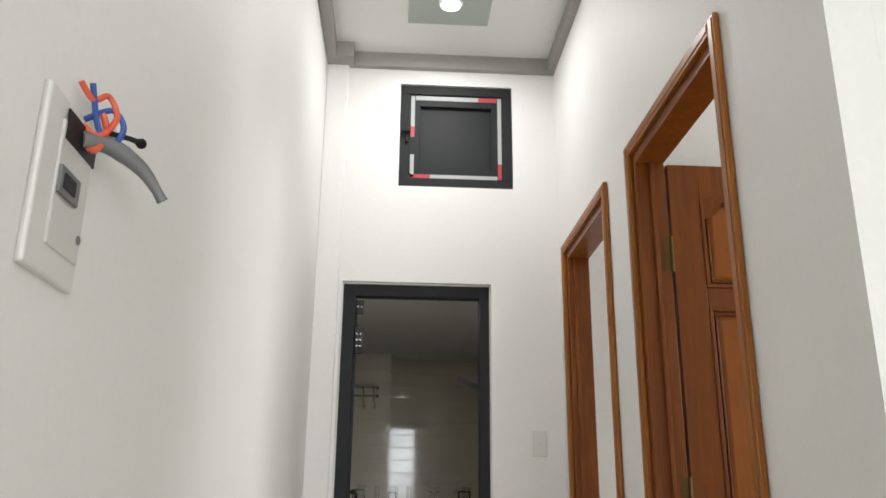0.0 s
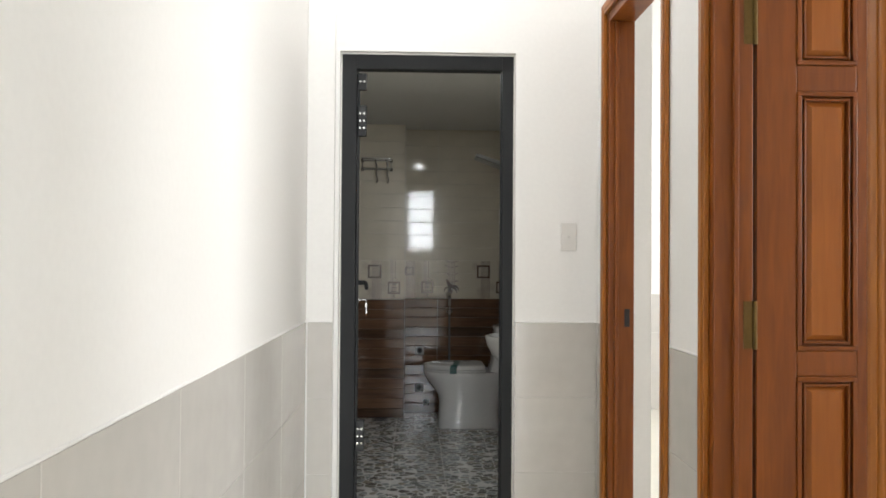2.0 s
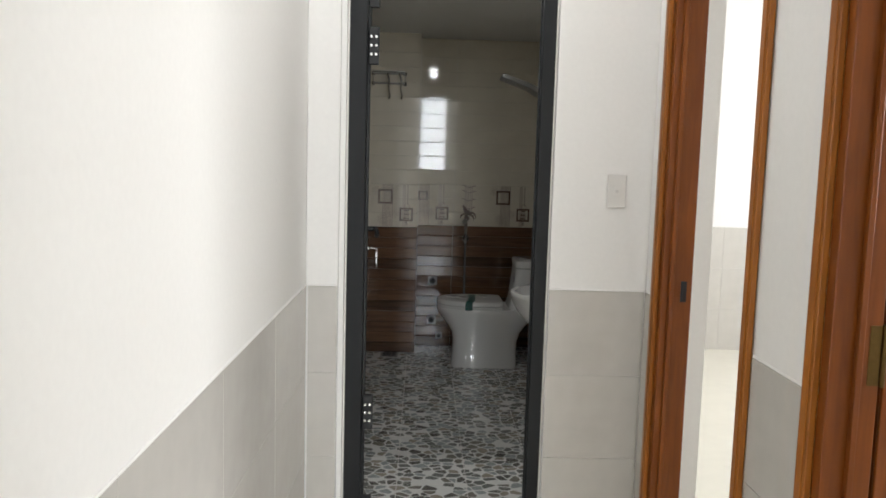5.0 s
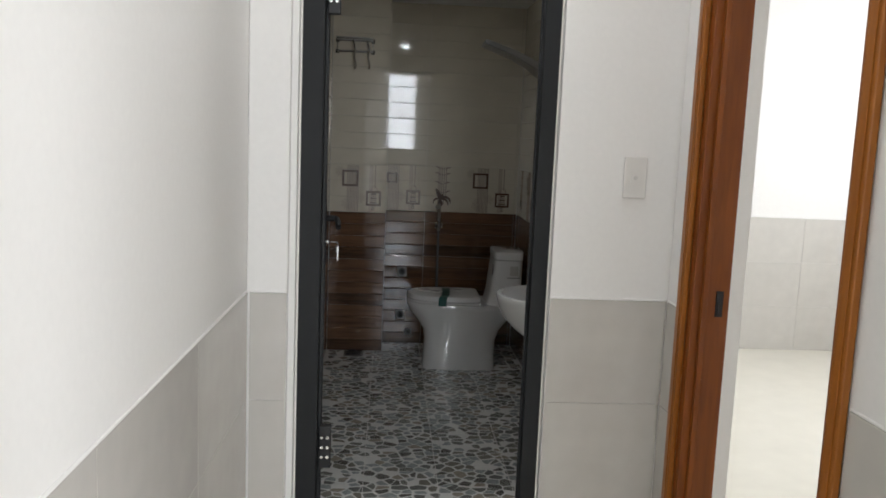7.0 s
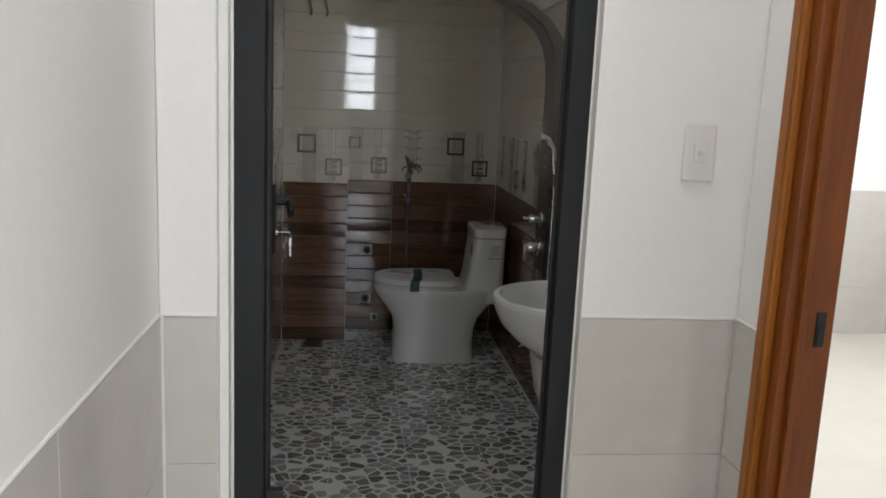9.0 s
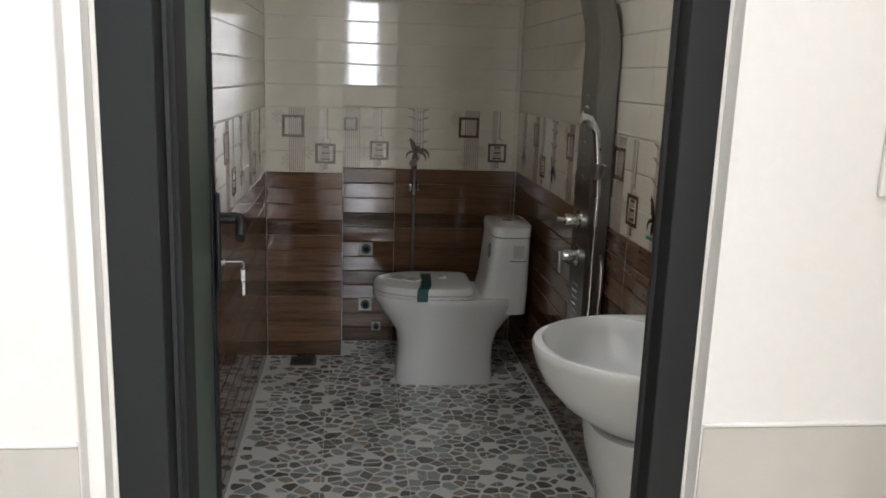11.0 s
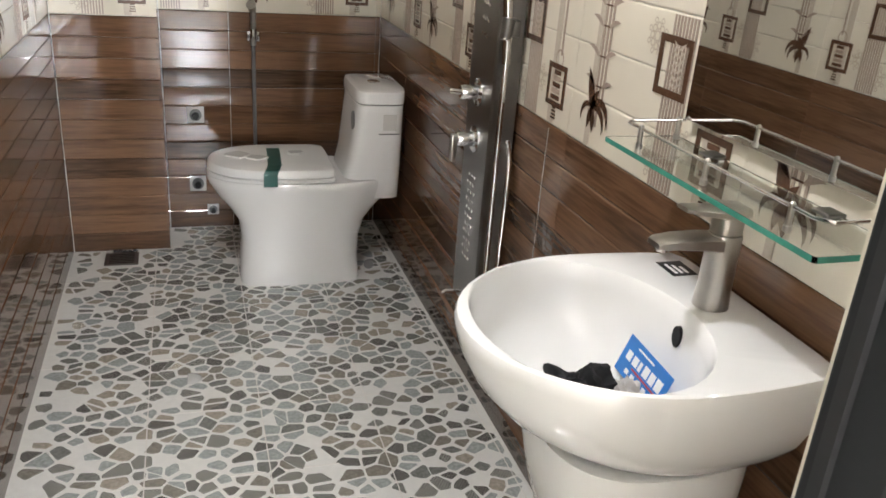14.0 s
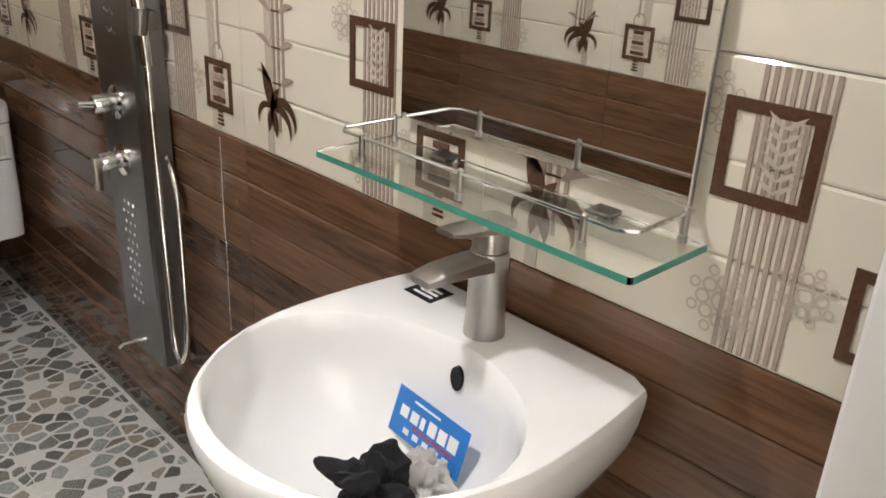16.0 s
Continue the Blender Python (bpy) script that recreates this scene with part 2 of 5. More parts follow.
def stone_material():
    """Printed pebbles: grey-blue, beige, mid grey and dark hatched ones, picked at random."""
    m = bpy.data.materials.new("pebble_inlay")
    m.use_nodes = True
    nt = m.node_tree
    b = nt.nodes["Principled BSDF"]
    b.inputs["Roughness"].default_value = 0.25
    b.inputs["Coat Weight"].default_value = 0.3
    geo = nt.nodes.new("ShaderNodeNewGeometry")
    oi = nt.nodes.new("ShaderNodeObjectInfo")
    s = nt.nodes.new("ShaderNodeMath")
    s.operation = "ADD"
    fr = nt.nodes.new("ShaderNodeMath")
    fr.operation = "FRACT"
    nt.links.new(geo.outputs["Random Per Island"], s.inputs[0])
    nt.links.new(oi.outputs["Random"], s.inputs[1])
    nt.links.new(s.outputs[0], fr.inputs[0])
    ramp = nt.nodes.new("ShaderNodeValToRGB")
    ramp.color_ramp.interpolation = "CONSTANT"
    stops = ((0.0, (0.38, 0.41, 0.40)), (0.32, (0.20, 0.204, 0.19)), (0.48, (0.38, 0.345, 0.285)), (0.58, (0.25, 0.235, 0.20)), (0.70, (0.11, 0.11, 0.10)), (0.86, (0.065, 0.064, 0.059)))
    el = ramp.color_ramp.elements
    for i, (p, c) in enumerate(stops):
        e = el[i] if i < 2 else el.new(p)
        e.position, e.color = p, (*c, 1)
    nt.links.new(fr.outputs[0], ramp.inputs["Fac"])
    tc = nt.nodes.new("ShaderNodeTexCoord")
    nets = []
    for turn in (35, -38):
        mp = nt.nodes.new("ShaderNodeMapping")
        mp.inputs["Rotation"].default_value = (0, 0, radians(turn))
        nt.links.new(tc.outputs["Object"], mp.inputs["Vector"])
        wv = nt.nodes.new("ShaderNodeTexWave")
        wv.bands_direction = "X"
        wv.inputs["Scale"].default_value = 46
        wv.inputs["Distortion"].default_value = 0.8
        nt.links.new(mp.outputs[0], wv.inputs["Vector"])
        edge = nt.nodes.new("ShaderNodeMapRange")
        edge.inputs["From Min"].default_value, edge.inputs["From Max"].default_value = 0.80, 0.97
        nt.links.new(wv.outputs["Fac"], edge.inputs["Value"])
        nets.append(edge)
    net = nt.nodes.new("ShaderNodeMath")
    net.operation = "MAXIMUM"
    nt.links.new(nets[0].outputs[0], net.inputs[0])
    nt.links.new(nets[1].outputs[0], net.inputs[1])
    nz = nt.nodes.new("ShaderNodeTexNoise")
    nz.inputs["Scale"].default_value = 110
    nz.inputs["Detail"].default_value = 5
    nt.links.new(tc.outputs["Object"], nz.inputs["Vector"])
    gt = nt.nodes.new("ShaderNodeMath")
    gt.operation = "GREATER_THAN"
    gt.inputs[1].default_value = 0.70
    nt.links.new(fr.outputs[0], gt.inputs[0])
    hatch = nt.nodes.new("ShaderNodeMath")
    hatch.operation = "MULTIPLY"
    nt.links.new(gt.outputs[0], hatch.inputs[0])
    nt.links.new(net.outputs[0], hatch.inputs[1])
    lift = nt.nodes.new("ShaderNodeMath")
    lift.operation = "MULTIPLY"
    lift.inputs[1].default_value = 3.2
    nt.links.new(hatch.outputs[0], lift.inputs[0])
    a = nt.nodes.new("ShaderNodeMath")
    a.operation = "MULTIPLY_ADD"
    nt.links.new(nz.outputs["Fac"], a.inputs[0])
    a.inputs[1].default_value = 1.1
    nt.links.new(lift.outputs[0], a.inputs[2])
    a2 = nt.nodes.new("ShaderNodeMath")
    a2.operation = "ADD"
    a2.inputs[1].default_value = 0.42
    nt.links.new(a.outputs[0], a2.inputs[0])
    mul = nt.nodes.new("ShaderNodeVectorMath")
    mul.operation = "SCALE"
    nt.links.new(ramp.outputs[0], mul.inputs[0])
    nt.links.new(a2.outputs[0], mul.inputs["Scale"])
    nt.links.new(mul.outputs[0], b.inputs["Base Color"])
    return m


PALE_GLOSS = material("pale_gloss", (0.62, 0.63, 0.61), 0.04, vary=0.1, coat=1.0)
STONE = stone_material()

# ---- building helpers ----
ORG = {}
BATH = Vector((0.03, -0.05, -0.05))   # the wet room lies a step lower than the corridor
CORRIDOR = Vector((0, 0, 0))
BASE = [CORRIDOR]


def finish(name, bm, mat, smooth=False):
    me = bpy.data.meshes.new(name)
    bmesh.ops.recalc_face_normals(bm, faces=bm.faces)
    bm.to_mesh(me)
    bm.free()
    if mat:
        me.materials.append(mat)
    if smooth:
        for p in me.polygons:
            p.use_smooth = True
        me.set_sharp_from_angle(angle=radians(40))
    return me


def thing(name, at, label, category, group=""):
    ob = new(name)
    ob.location = Vector(at) + BASE[0]
    ob.empty_display_size = 0.05
    ORG[ob] = Vector(at)
    return tagged(ob, label, category, group)


def part(name, bm, mat, parent, label="", smooth=False):
    """One mesh under a thing or a part; bm is in world metres."""
    o = ORG.get(parent, Vector((0, 0, 0)))
    bmesh.ops.translate(bm, verts=bm.verts, vec=-o)
    ob = new(name, finish(name, bm, mat, smooth))
    ob.parent = parent
    ORG[ob] = o
    return tagged(ob, label)


def solo(name, bm, mat, label="", category="", kind="", smooth=False, group="", origin=None):
    o = Vector(origin or (0, 0, 0))
    bmesh.ops.translate(bm, verts=bm.verts, vec=-o)
    ob = new(name, finish(name, bm, mat, smooth))
    ob.location = o + BASE[0]
    ORG[ob] = o
    return tagged(ob, label, category, group, kind)


def box(x0, x1, y0, y1, z0, z1, bevel=0.0, bm=None, seg=2):
    own = bm is None or bevel > 0
    b = bmesh.new() if own else bm
    r = bmesh.ops.create_cube(b, size=1)
    for v in r["verts"]:
        v.co = Vector((x0 + (v.co.x + 0.5) * (x1 - x0), y0 + (v.co.y + 0.5) * (y1 - y0), z0 + (v.co.z + 0.5) * (z1 - z0)))
    if bevel:
        bmesh.ops.bevel(b, geom=b.edges[:], offset=bevel, segments=seg, profile=0.5, affect="EDGES")
    if own and bm is not None:
        merge(bm, b)
        return bm
    return b


def merge(bm, other):
    me = bpy.data.meshes.new("tmp")
    other.to_mesh(me)
    other.free()
    bm.from_mesh(me)
    bpy.data.meshes.remove(me)
    return bm


def loft(rings, cap=True, bm=None):
    bm = bm or bmesh.new()
    rows = [[bm.verts.new(p) for p in r] for r in rings]
    n = len(rows[0])
    for a, b in zip(rows, rows[1:]):
        for i in range(n):
            bm.faces.new((a[i], a[(i + 1) % n], b[(i + 1) % n], b[i]))
    if cap:
        bm.faces.new(rows[0][::-1])
        bm.faces.new(rows[-1])
    return bm


def circle(c, u, v, r, n=12):
    c, u, v = Vector(c), Vector(u), Vector(v)
    return [c + u * (r * math.cos(2 * math.pi * i / n)) + v * (r * math.sin(2 * math.pi * i / n)) for i in range(n)]


def tube(points, r, n=8, bm=None):
    pts = [Vector(p) for p in points]
    rings, up = [], None
    for i, p in enumerate(pts):
        d = (pts[min(i + 1, len(pts) - 1)] - pts[max(i - 1, 0)]).normalized()
        if up is None:
            up = Vector((0, 0, 1)) if abs(d.z) < 0.9 else Vector((1, 0, 0))
        u = (up - d * up.dot(d)).normalized()
        v = d.cross(u)
        up = u
        rings.append(circle(p, u, v, r if not isinstance(r, (list, tuple)) else r[i], n))
    return loft(rings, True, bm)


def smooth_path(points, k=6):
    pts = [Vector(p) for p in points]
    out = []
    for i in range(len(pts) - 1):
        p0, p1, p2, p3 = pts[max(i - 1, 0)], pts[i], pts[i + 1], pts[min(i + 2, len(pts) - 1)]
        for j in range(k):
            t = j / k
            out.append(0.5 * (2 * p1 + (p2 - p0) * t + (2 * p0 - 5 * p1 + 4 * p2 - p3) * t * t + (3 * p1 - p0 - 3 * p2 + p3) * t ** 3))
    out.append(pts[-1])
    return out


def disc(c, axis, r, depth, n=20, bm=None):
    """A short round plug from c along axis."""
    c, a = Vector(c), Vector(axis).normalized()
    u = a.orthogonal().normalized()
    v = a.cross(u)
    e = min(depth * 0.25, r * 0.2)
    return loft([circle(c, u, v, r, n), circle(c + a * (depth - e), u, v, r, n), circle(c + a * depth, u, v, r - e, n)], True, bm)


def superring(xa, xb, yc, hw, z, n=40, p=2.6):
    """A rounded ring between xa and xb, hw wide to each side of yc."""
    cx, hx = (xa + xb) / 2, (xb - xa) / 2
    out = []
    for i in range(n):
        a = 2 * math.pi * i / n
        c, s = math.cos(a), math.sin(a)
        out.append(Vector((cx + hx * math.copysign(abs(c) ** (2 / p), c), yc + hw * math.copysign(abs(s) ** (2 / p), s), z)))
    return out


# ---- structure ----
LX, RX, DY = -0.10, 1.105, 5.685      # corridor walls and the door wall's face
BLX, BRX, BBY, JY, JX = -0.124, 1.135, 9.02, 8.787, 0.24  # bathroom tile faces
H, BH = 3.30, 2.30


def grid_wall(axis, a, b, us, zs, holes):
    """Boxes between the cuts us and zs, with the cells of holes left open; axis x: the wall stands between x=a and x=b."""
    bm = bmesh.new()
    for u0, u1 in zip(us, us[1:]):
        for z0, z1 in zip(zs, zs[1:]):
            um, zm = (u0 + u1) / 2, (z0 + z1) / 2
            if any(h[0] < um < h[1] and h[2] < zm < h[3] for h in holes):
                continue
            if axis == "x":
                box(a, b, u0, u1, z0, z1, bm=bm)
            else:
                box(u0, u1, a, b, z0, z1, bm=bm)
    bmesh.ops.remove_doubles(bm, verts=bm.verts, dist=1e-5)
    seen = {}
    for f in bm.faces:
        seen.setdefault(frozenset(v.index for v in f.verts), []).append(f)
    bmesh.ops.delete(bm, geom=[f for fs in seen.values() if len(fs) > 1 for f in fs], context="FACES_ONLY")
    return bm


ND, RD, DTOP = (3.62, 4.395), (4.765, 5.525), 2.168
wall_left = solo("wall_left", merge(box(LX - 0.2, LX, 2.69, 5.684, 0, H), box(LX - 0.2, LX + 0.005, -4, 2.69, 0, H)), PLASTER, "white painted plaster wall", kind="structure")
# the left wall runs a little out of square
wall_left.matrix_world = pose(LX, 5.69, 0) @ pose(0, 0, 0, 0, 0, -0.6) @ pose(-LX, -5.69, 0)
pilaster = solo("wall_pilaster", box(LX, 0.012, 5.655, DY - 0.0005, 0, H, 0.004), PLASTER, "white painted corner pilaster", kind="structure")
wall_right = solo("wall_right", grid_wall("x", RX, 1.20, [3.12, *ND, *RD, 5.684], [0, DTOP, H], [(*ND, 0, DTOP), (*RD, 0, DTOP)]), PLASTER, "white painted wall with two doorways", kind="structure")
wall_door = solo("wall_end", grid_wall("y", DY, 5.812, [-0.30, 0.029, 0.288, 0.758, 0.878, 1.3305], [0, 2.045, 2.553, 3.135, H], [(0.029, 0.758, 0, 2.045), (0.288, 0.878, 2.553, 3.135)]), PLASTER, "white painted end wall with a doorway and a vent", kind="structure")
BASE[0] = BATH
wall_bath_right = solo("wall_bathroom_right", box(BRX + 0.009, 1.30, 5.8625, 9.2, 0, BH), GROUT, "tiled bathroom wall", kind="structure")
wall_bath_left = solo("wall_bathroom_left", box(-0.30, BLX - 0.009, 5.8625, 9.2, 0, BH), GROUT, "tiled bathroom wall", kind="structure")
wall_bath_back = solo("wall_bathroom_back", merge(box(BLX - 0.009, BRX + 0.009, BBY + 0.009, 9.2, 0, BH), box(BLX - 0.009, JX - 0.009, JY + 0.009, BBY + 0.009, 0, BH)), GROUT, "tiled bathroom back wall with a boxed-in corner", kind="structure")
wall_bath_front = solo("wall_bathroom_front", grid_wall("y", 5.8625, 5.872, [BLX - 0.009, -0.001, 0.728, BRX + 0.009], [0, 2.095, BH], [(-0.001, 0.728, 0, 2.095)]), CREAM_TILE, "cream tiled inner side of the door wall", kind="structure")
solo("wall_corner_box", box(1.025, BRX + 0.008, 5.8725, 5.985, 0, BH, 0.004), PLASTER, "white plastered corner box", kind="structure")
solo("ceiling_bathroom", box(-0.30, 1.30, 5.8625, 9.2, BH, BH + 0.06), CEIL, "white bathroom ceiling", kind="structure")
BASE[0] = CORRIDOR
solo("ceiling", box(-0.3, 4.4, -4.2, 9.3, H, H + 0.15), CEIL, "white board ceiling", kind="structure")
solo("floor", merge(box(-0.3, 4.4, -4.2, 5.77, -0.15, 0.0), box(1.331, 4.4, 5.77, 9.3, -0.15, 0.0)), CREAM_FLOOR, "glossy cream tiled floor", kind="structure")
BASE[0] = BATH
floor_bath = solo("floor_bathroom", box(-0.30, 1.30, 5.8205, 9.2, -0.15, 0.0), FLOOR_BASE, "white bathroom floor tiles inlaid with grey pebbles", kind="structure")
BASE[0] = CORRIDOR
# rooms beyond, closed round the camera
solo("wall_living_end", box(1.201, 4.2, 3.121, 3.24, 0, H), PLASTER, "white painted wall", kind="structure")
solo("wall_partition", box(1.201, 4.2, 4.50, 4.60, 0, H), PLASTER, "white painted partition", kind="structure")
wall_bed = solo("wall_bedroom_back", box(1.331, 4.2, 8.84, 9.3, 0, H), PLASTER, "white painted bedroom wall", kind="structure")
solo("wall_bedroom_side", box(1.331, 1.35, 5.8125, 8.84, 0, H), PLASTER, "white painted bedroom wall", kind="structure")
solo("wall_outer", grid_wall("x", 4.2, 4.4, [-4.2, 3.4, 4.4, 5.9, 8.1, 9.3], [0, 1.0, 2.5, H], [(3.4, 4.4, 1.0, 2.5), (5.9, 8.1, 1.0, 2.5)]), PLASTER, "white painted outer wall with windows", kind="structure")
# the opening from x 1.7 to 3.5 is added, unseen, behind the fill lamp
solo("wall_front", grid_wall("y", -4.2, -4.0, [-0.3, 0.2, 0.84, 1.7, 3.5, 4.2], [0, 1.15, 2.3, 3.05, H], [(0.2, 0.84, 1.15, 3.05), (1.7, 3.5, 0, 2.3)]), PLASTER, "white painted front wall with window and an added unseen opening", kind="structure")
solo("ground", box(-60, 60, -60, 60, -0.6, -0.3), GROUND, "pale concrete ground outside", kind="structure")

front_window = thing("window_front", (0.52, -4.1, 1.15), "barred front window letting in daylight", "window")
tagged(front_window, kind="structure")
for x in (0.22, 0.52, 0.82):
    part("mullion", box(x - 0.02, x + 0.02, -4.12, -4.07, 1.15, 3.05), ALU, front_window)
for z in (1.17, 1.54, 1.92, 2.30, 2.68, 3.03):
    part("glazing_bar", box(0.2, 0.84, -4.115, -4.075, z - 0.015, z + 0.015), ALU, front_window)

# crown moulding round the corridor ceiling
cb = bmesh.new()
for x0, x1, y0, y1 in ((LX, LX + 0.05, -4, 5.56), (LX, 0.04, 5.56, 5.655), (0.012, 0.04, 5.655, DY), (0.04, RX - 0.035, 5.65, DY), (RX - 0.035, RX, 3.12, DY)):
    box(x0, x1, y0, y1, 3.218, H, bm=cb)
solo("trim_crown", cb, CROWN, "grey painted crown moulding", kind="structure")

# ceiling recess and downlight
solo("trim_ceiling_panel", box(0.315, 0.712, 4.985, 5.358, H - 0.006, H, 0.002), PANEL_GREEN, "grey-green painted ceiling square", kind="structure")


def downlight(x, y, z, r, label):
    t = thing("ceiling_light", (x, y, z), label, "light")
    part("rim", loft([circle((x, y, z), (1, 0, 0), (0, 1, 0), r * 1.35, 24), circle((x, y, z - 0.008), (1, 0, 0), (0, 1, 0), r * 1.3, 24), circle((x, y, z - 0.01), (1, 0, 0), (0, 1, 0), r, 24)]), WHITE_PLASTIC, t, smooth=True)
    part("diffuser", disc((x, y, z - 0.0095), (0, 0, -1), r, 0.006, 24), EMIT, t, "glowing round diffuser")


downlight(0.516, 5.175, H - 0.006, 0.044, "round white recessed downlight, switched on")
BASE[0] = BATH
downlight(0.36, 6.75, BH, 0.045, "small round bathroom downlight, switched on")
BASE[0] = CORRIDOR

# ---- wainscot tiles of corridor and bedroom ----
TILE_MESH = {}


def flat_tile(w, h):
    key = ("flat", round(w, 3), round(h, 3))
    if key not in TILE_MESH:
        TILE_MESH[key] = finish("tile", box(0.0008, w - 0.0008, -0.0028, 0.0028, 0.0007, h - 0.0007, 0.0009, seg=1), WAINSCOT)
    return TILE_MESH[key]


def wainscot(parent, p0, direction, cuts, top=0.925, rows=3):
    """Stacked tiles along a wall from p0; direction: degrees about z of the tiles' own x axis."""
    h = top / rows
    d = Vector((math.cos(radians(direction)), math.sin(radians(direction)), 0))
    for a, b in zip(cuts, cuts[1:]):
        for r in range(rows):
            ob = new("tile", flat_tile(b - a, h))
            ob.matrix_world = pose(*(Vector(p0) + d * a + Vector((0, 0, r * h))), 0, 0, direction)
            ob.parent = parent
        key = ("bead", round(b - a, 3))
        if key not in TILE_MESH:
            TILE_MESH[key] = finish("caulk_bead", box(0, b - a, -0.0042, 0.003, 0, 0.006, 0.0018, seg=1), PLASTER)
        ob = new("caulk_bead", TILE_MESH[key])
        ob.matrix_world = pose(*(Vector(p0) + d * a + Vector((0, 0, top))), 0, 0, direction)
        ob.parent = parent


# ---- glazed bathroom tiles ----
TILTS = (0.010, -0.004, 0.006, -0.008)


def glazed_tile(w, h, strips, mat):
    key = (mat.name, round(w, 3), round(h, 3))
    if key in TILE_MESH:
        return TILE_MESH[key]
    bm = bmesh.new()
    g, t = 0.0008, 0.008
    s = h / strips
    for i in range(strips):
        z0, z1, k = i * s, (i + 1) * s, TILTS[i % 4] * 0.05
        e0, e1 = (g if i == 0 else 0.0005), (g if i == strips - 1 else 0.0005)
        prof = [(z0 + e0, 0.0), (z0 + e0, 0.0058), (z0 + 0.004, 0.0075 - k), (z1 - 0.004, 0.0075 + k), (z1 - e1, 0.0058), (z1 - e1, 0.0)]
        a = [bm.verts.new((g, -d, z)) for z, d in prof]
        b = [bm.verts.new((w - g, -d, z)) for z, d in prof]
        for n in range(len(prof) - 1):
            bm.faces.new((a[n], b[n], b[n + 1], a[n + 1]))
        bm.faces.new(a)
        bm.faces.new(b[::-1])
    TILE_MESH[key] = finish("tile", bm, mat)
    return TILE_MESH[key]


def flat_poly(bm, pts, d):
    v = [bm.verts.new((x, d, z)) for x, z in pts]
    bm.faces.new(v)


def bar(bm, x0, x1, z0, z1, d=-0.0095, thick=0.0012):
    box(x0, x1, d - thick * 0.3, d + thick, z0, z1, bm=bm)


def petal(bm, x, z, a, length, width, bend, d=-0.0098):
    up, dn = [], []
    n = 8
    px, pz, ang = x, z, a
    for i in range(n + 1):
        f = i / n
        w = width * math.sin(math.pi * min(1, 0.12 + 0.88 * f)) * (1 - 0.25 * f)
        nx, nz = -math.sin(ang), math.cos(ang)
        up.append((px + nx * w, pz + nz * w))
        dn.append((px - nx * w, pz - nz * w))
        px += math.cos(ang) * length / n
        pz += math.sin(ang) * length / n
        ang += bend / n
    for i in range(n):
        flat_poly(bm, [dn[i], dn[i + 1], up[i + 1], up[i]], d)


def frame_motif(bm, x, z, half, w):
    bar(bm, x - half, x + half, z + half - w, z + half)
    bar(bm, x - half, x + half, z - half, z - half + w)
    bar(bm, x - half, x - half + w, z - half + w, z + half - w)
    bar(bm, x + half - w, x + half, z - half + w, z + half - w)


def ring_line(bm, x, z, r, w, d=-0.0093, n=14):
    for i in range(n):
        a, b = 2 * math.pi * i / n, 2 * math.pi * (i + 1) / n
        flat_poly(bm, [(x + r * math.cos(a), z + r * math.sin(a)), (x + r * math.cos(b), z + r * math.sin(b)), (x + (r - w) * math.cos(b), z + (r - w) * math.sin(b)), (x + (r - w) * math.cos(a), z + (r - w) * math.sin(a))], d)


def rosette(bm, x, z, r):
    """A lace-like round ornament of thin loops."""
    ring_line(bm, x, z, r * 0.30, r * 0.09)
    for k in range(8):
        a = 2 * math.pi * k / 8
        ring_line(bm, x + 0.52 * r * math.cos(a), z + 0.52 * r * math.sin(a), r * 0.22, r * 0.08)
        ring_line(bm, x + 0.84 * r * math.cos(a + 0.39), z + 0.84 * r * math.sin(a + 0.39), r * 0.17, r * 0.07)


MOTIF = {}


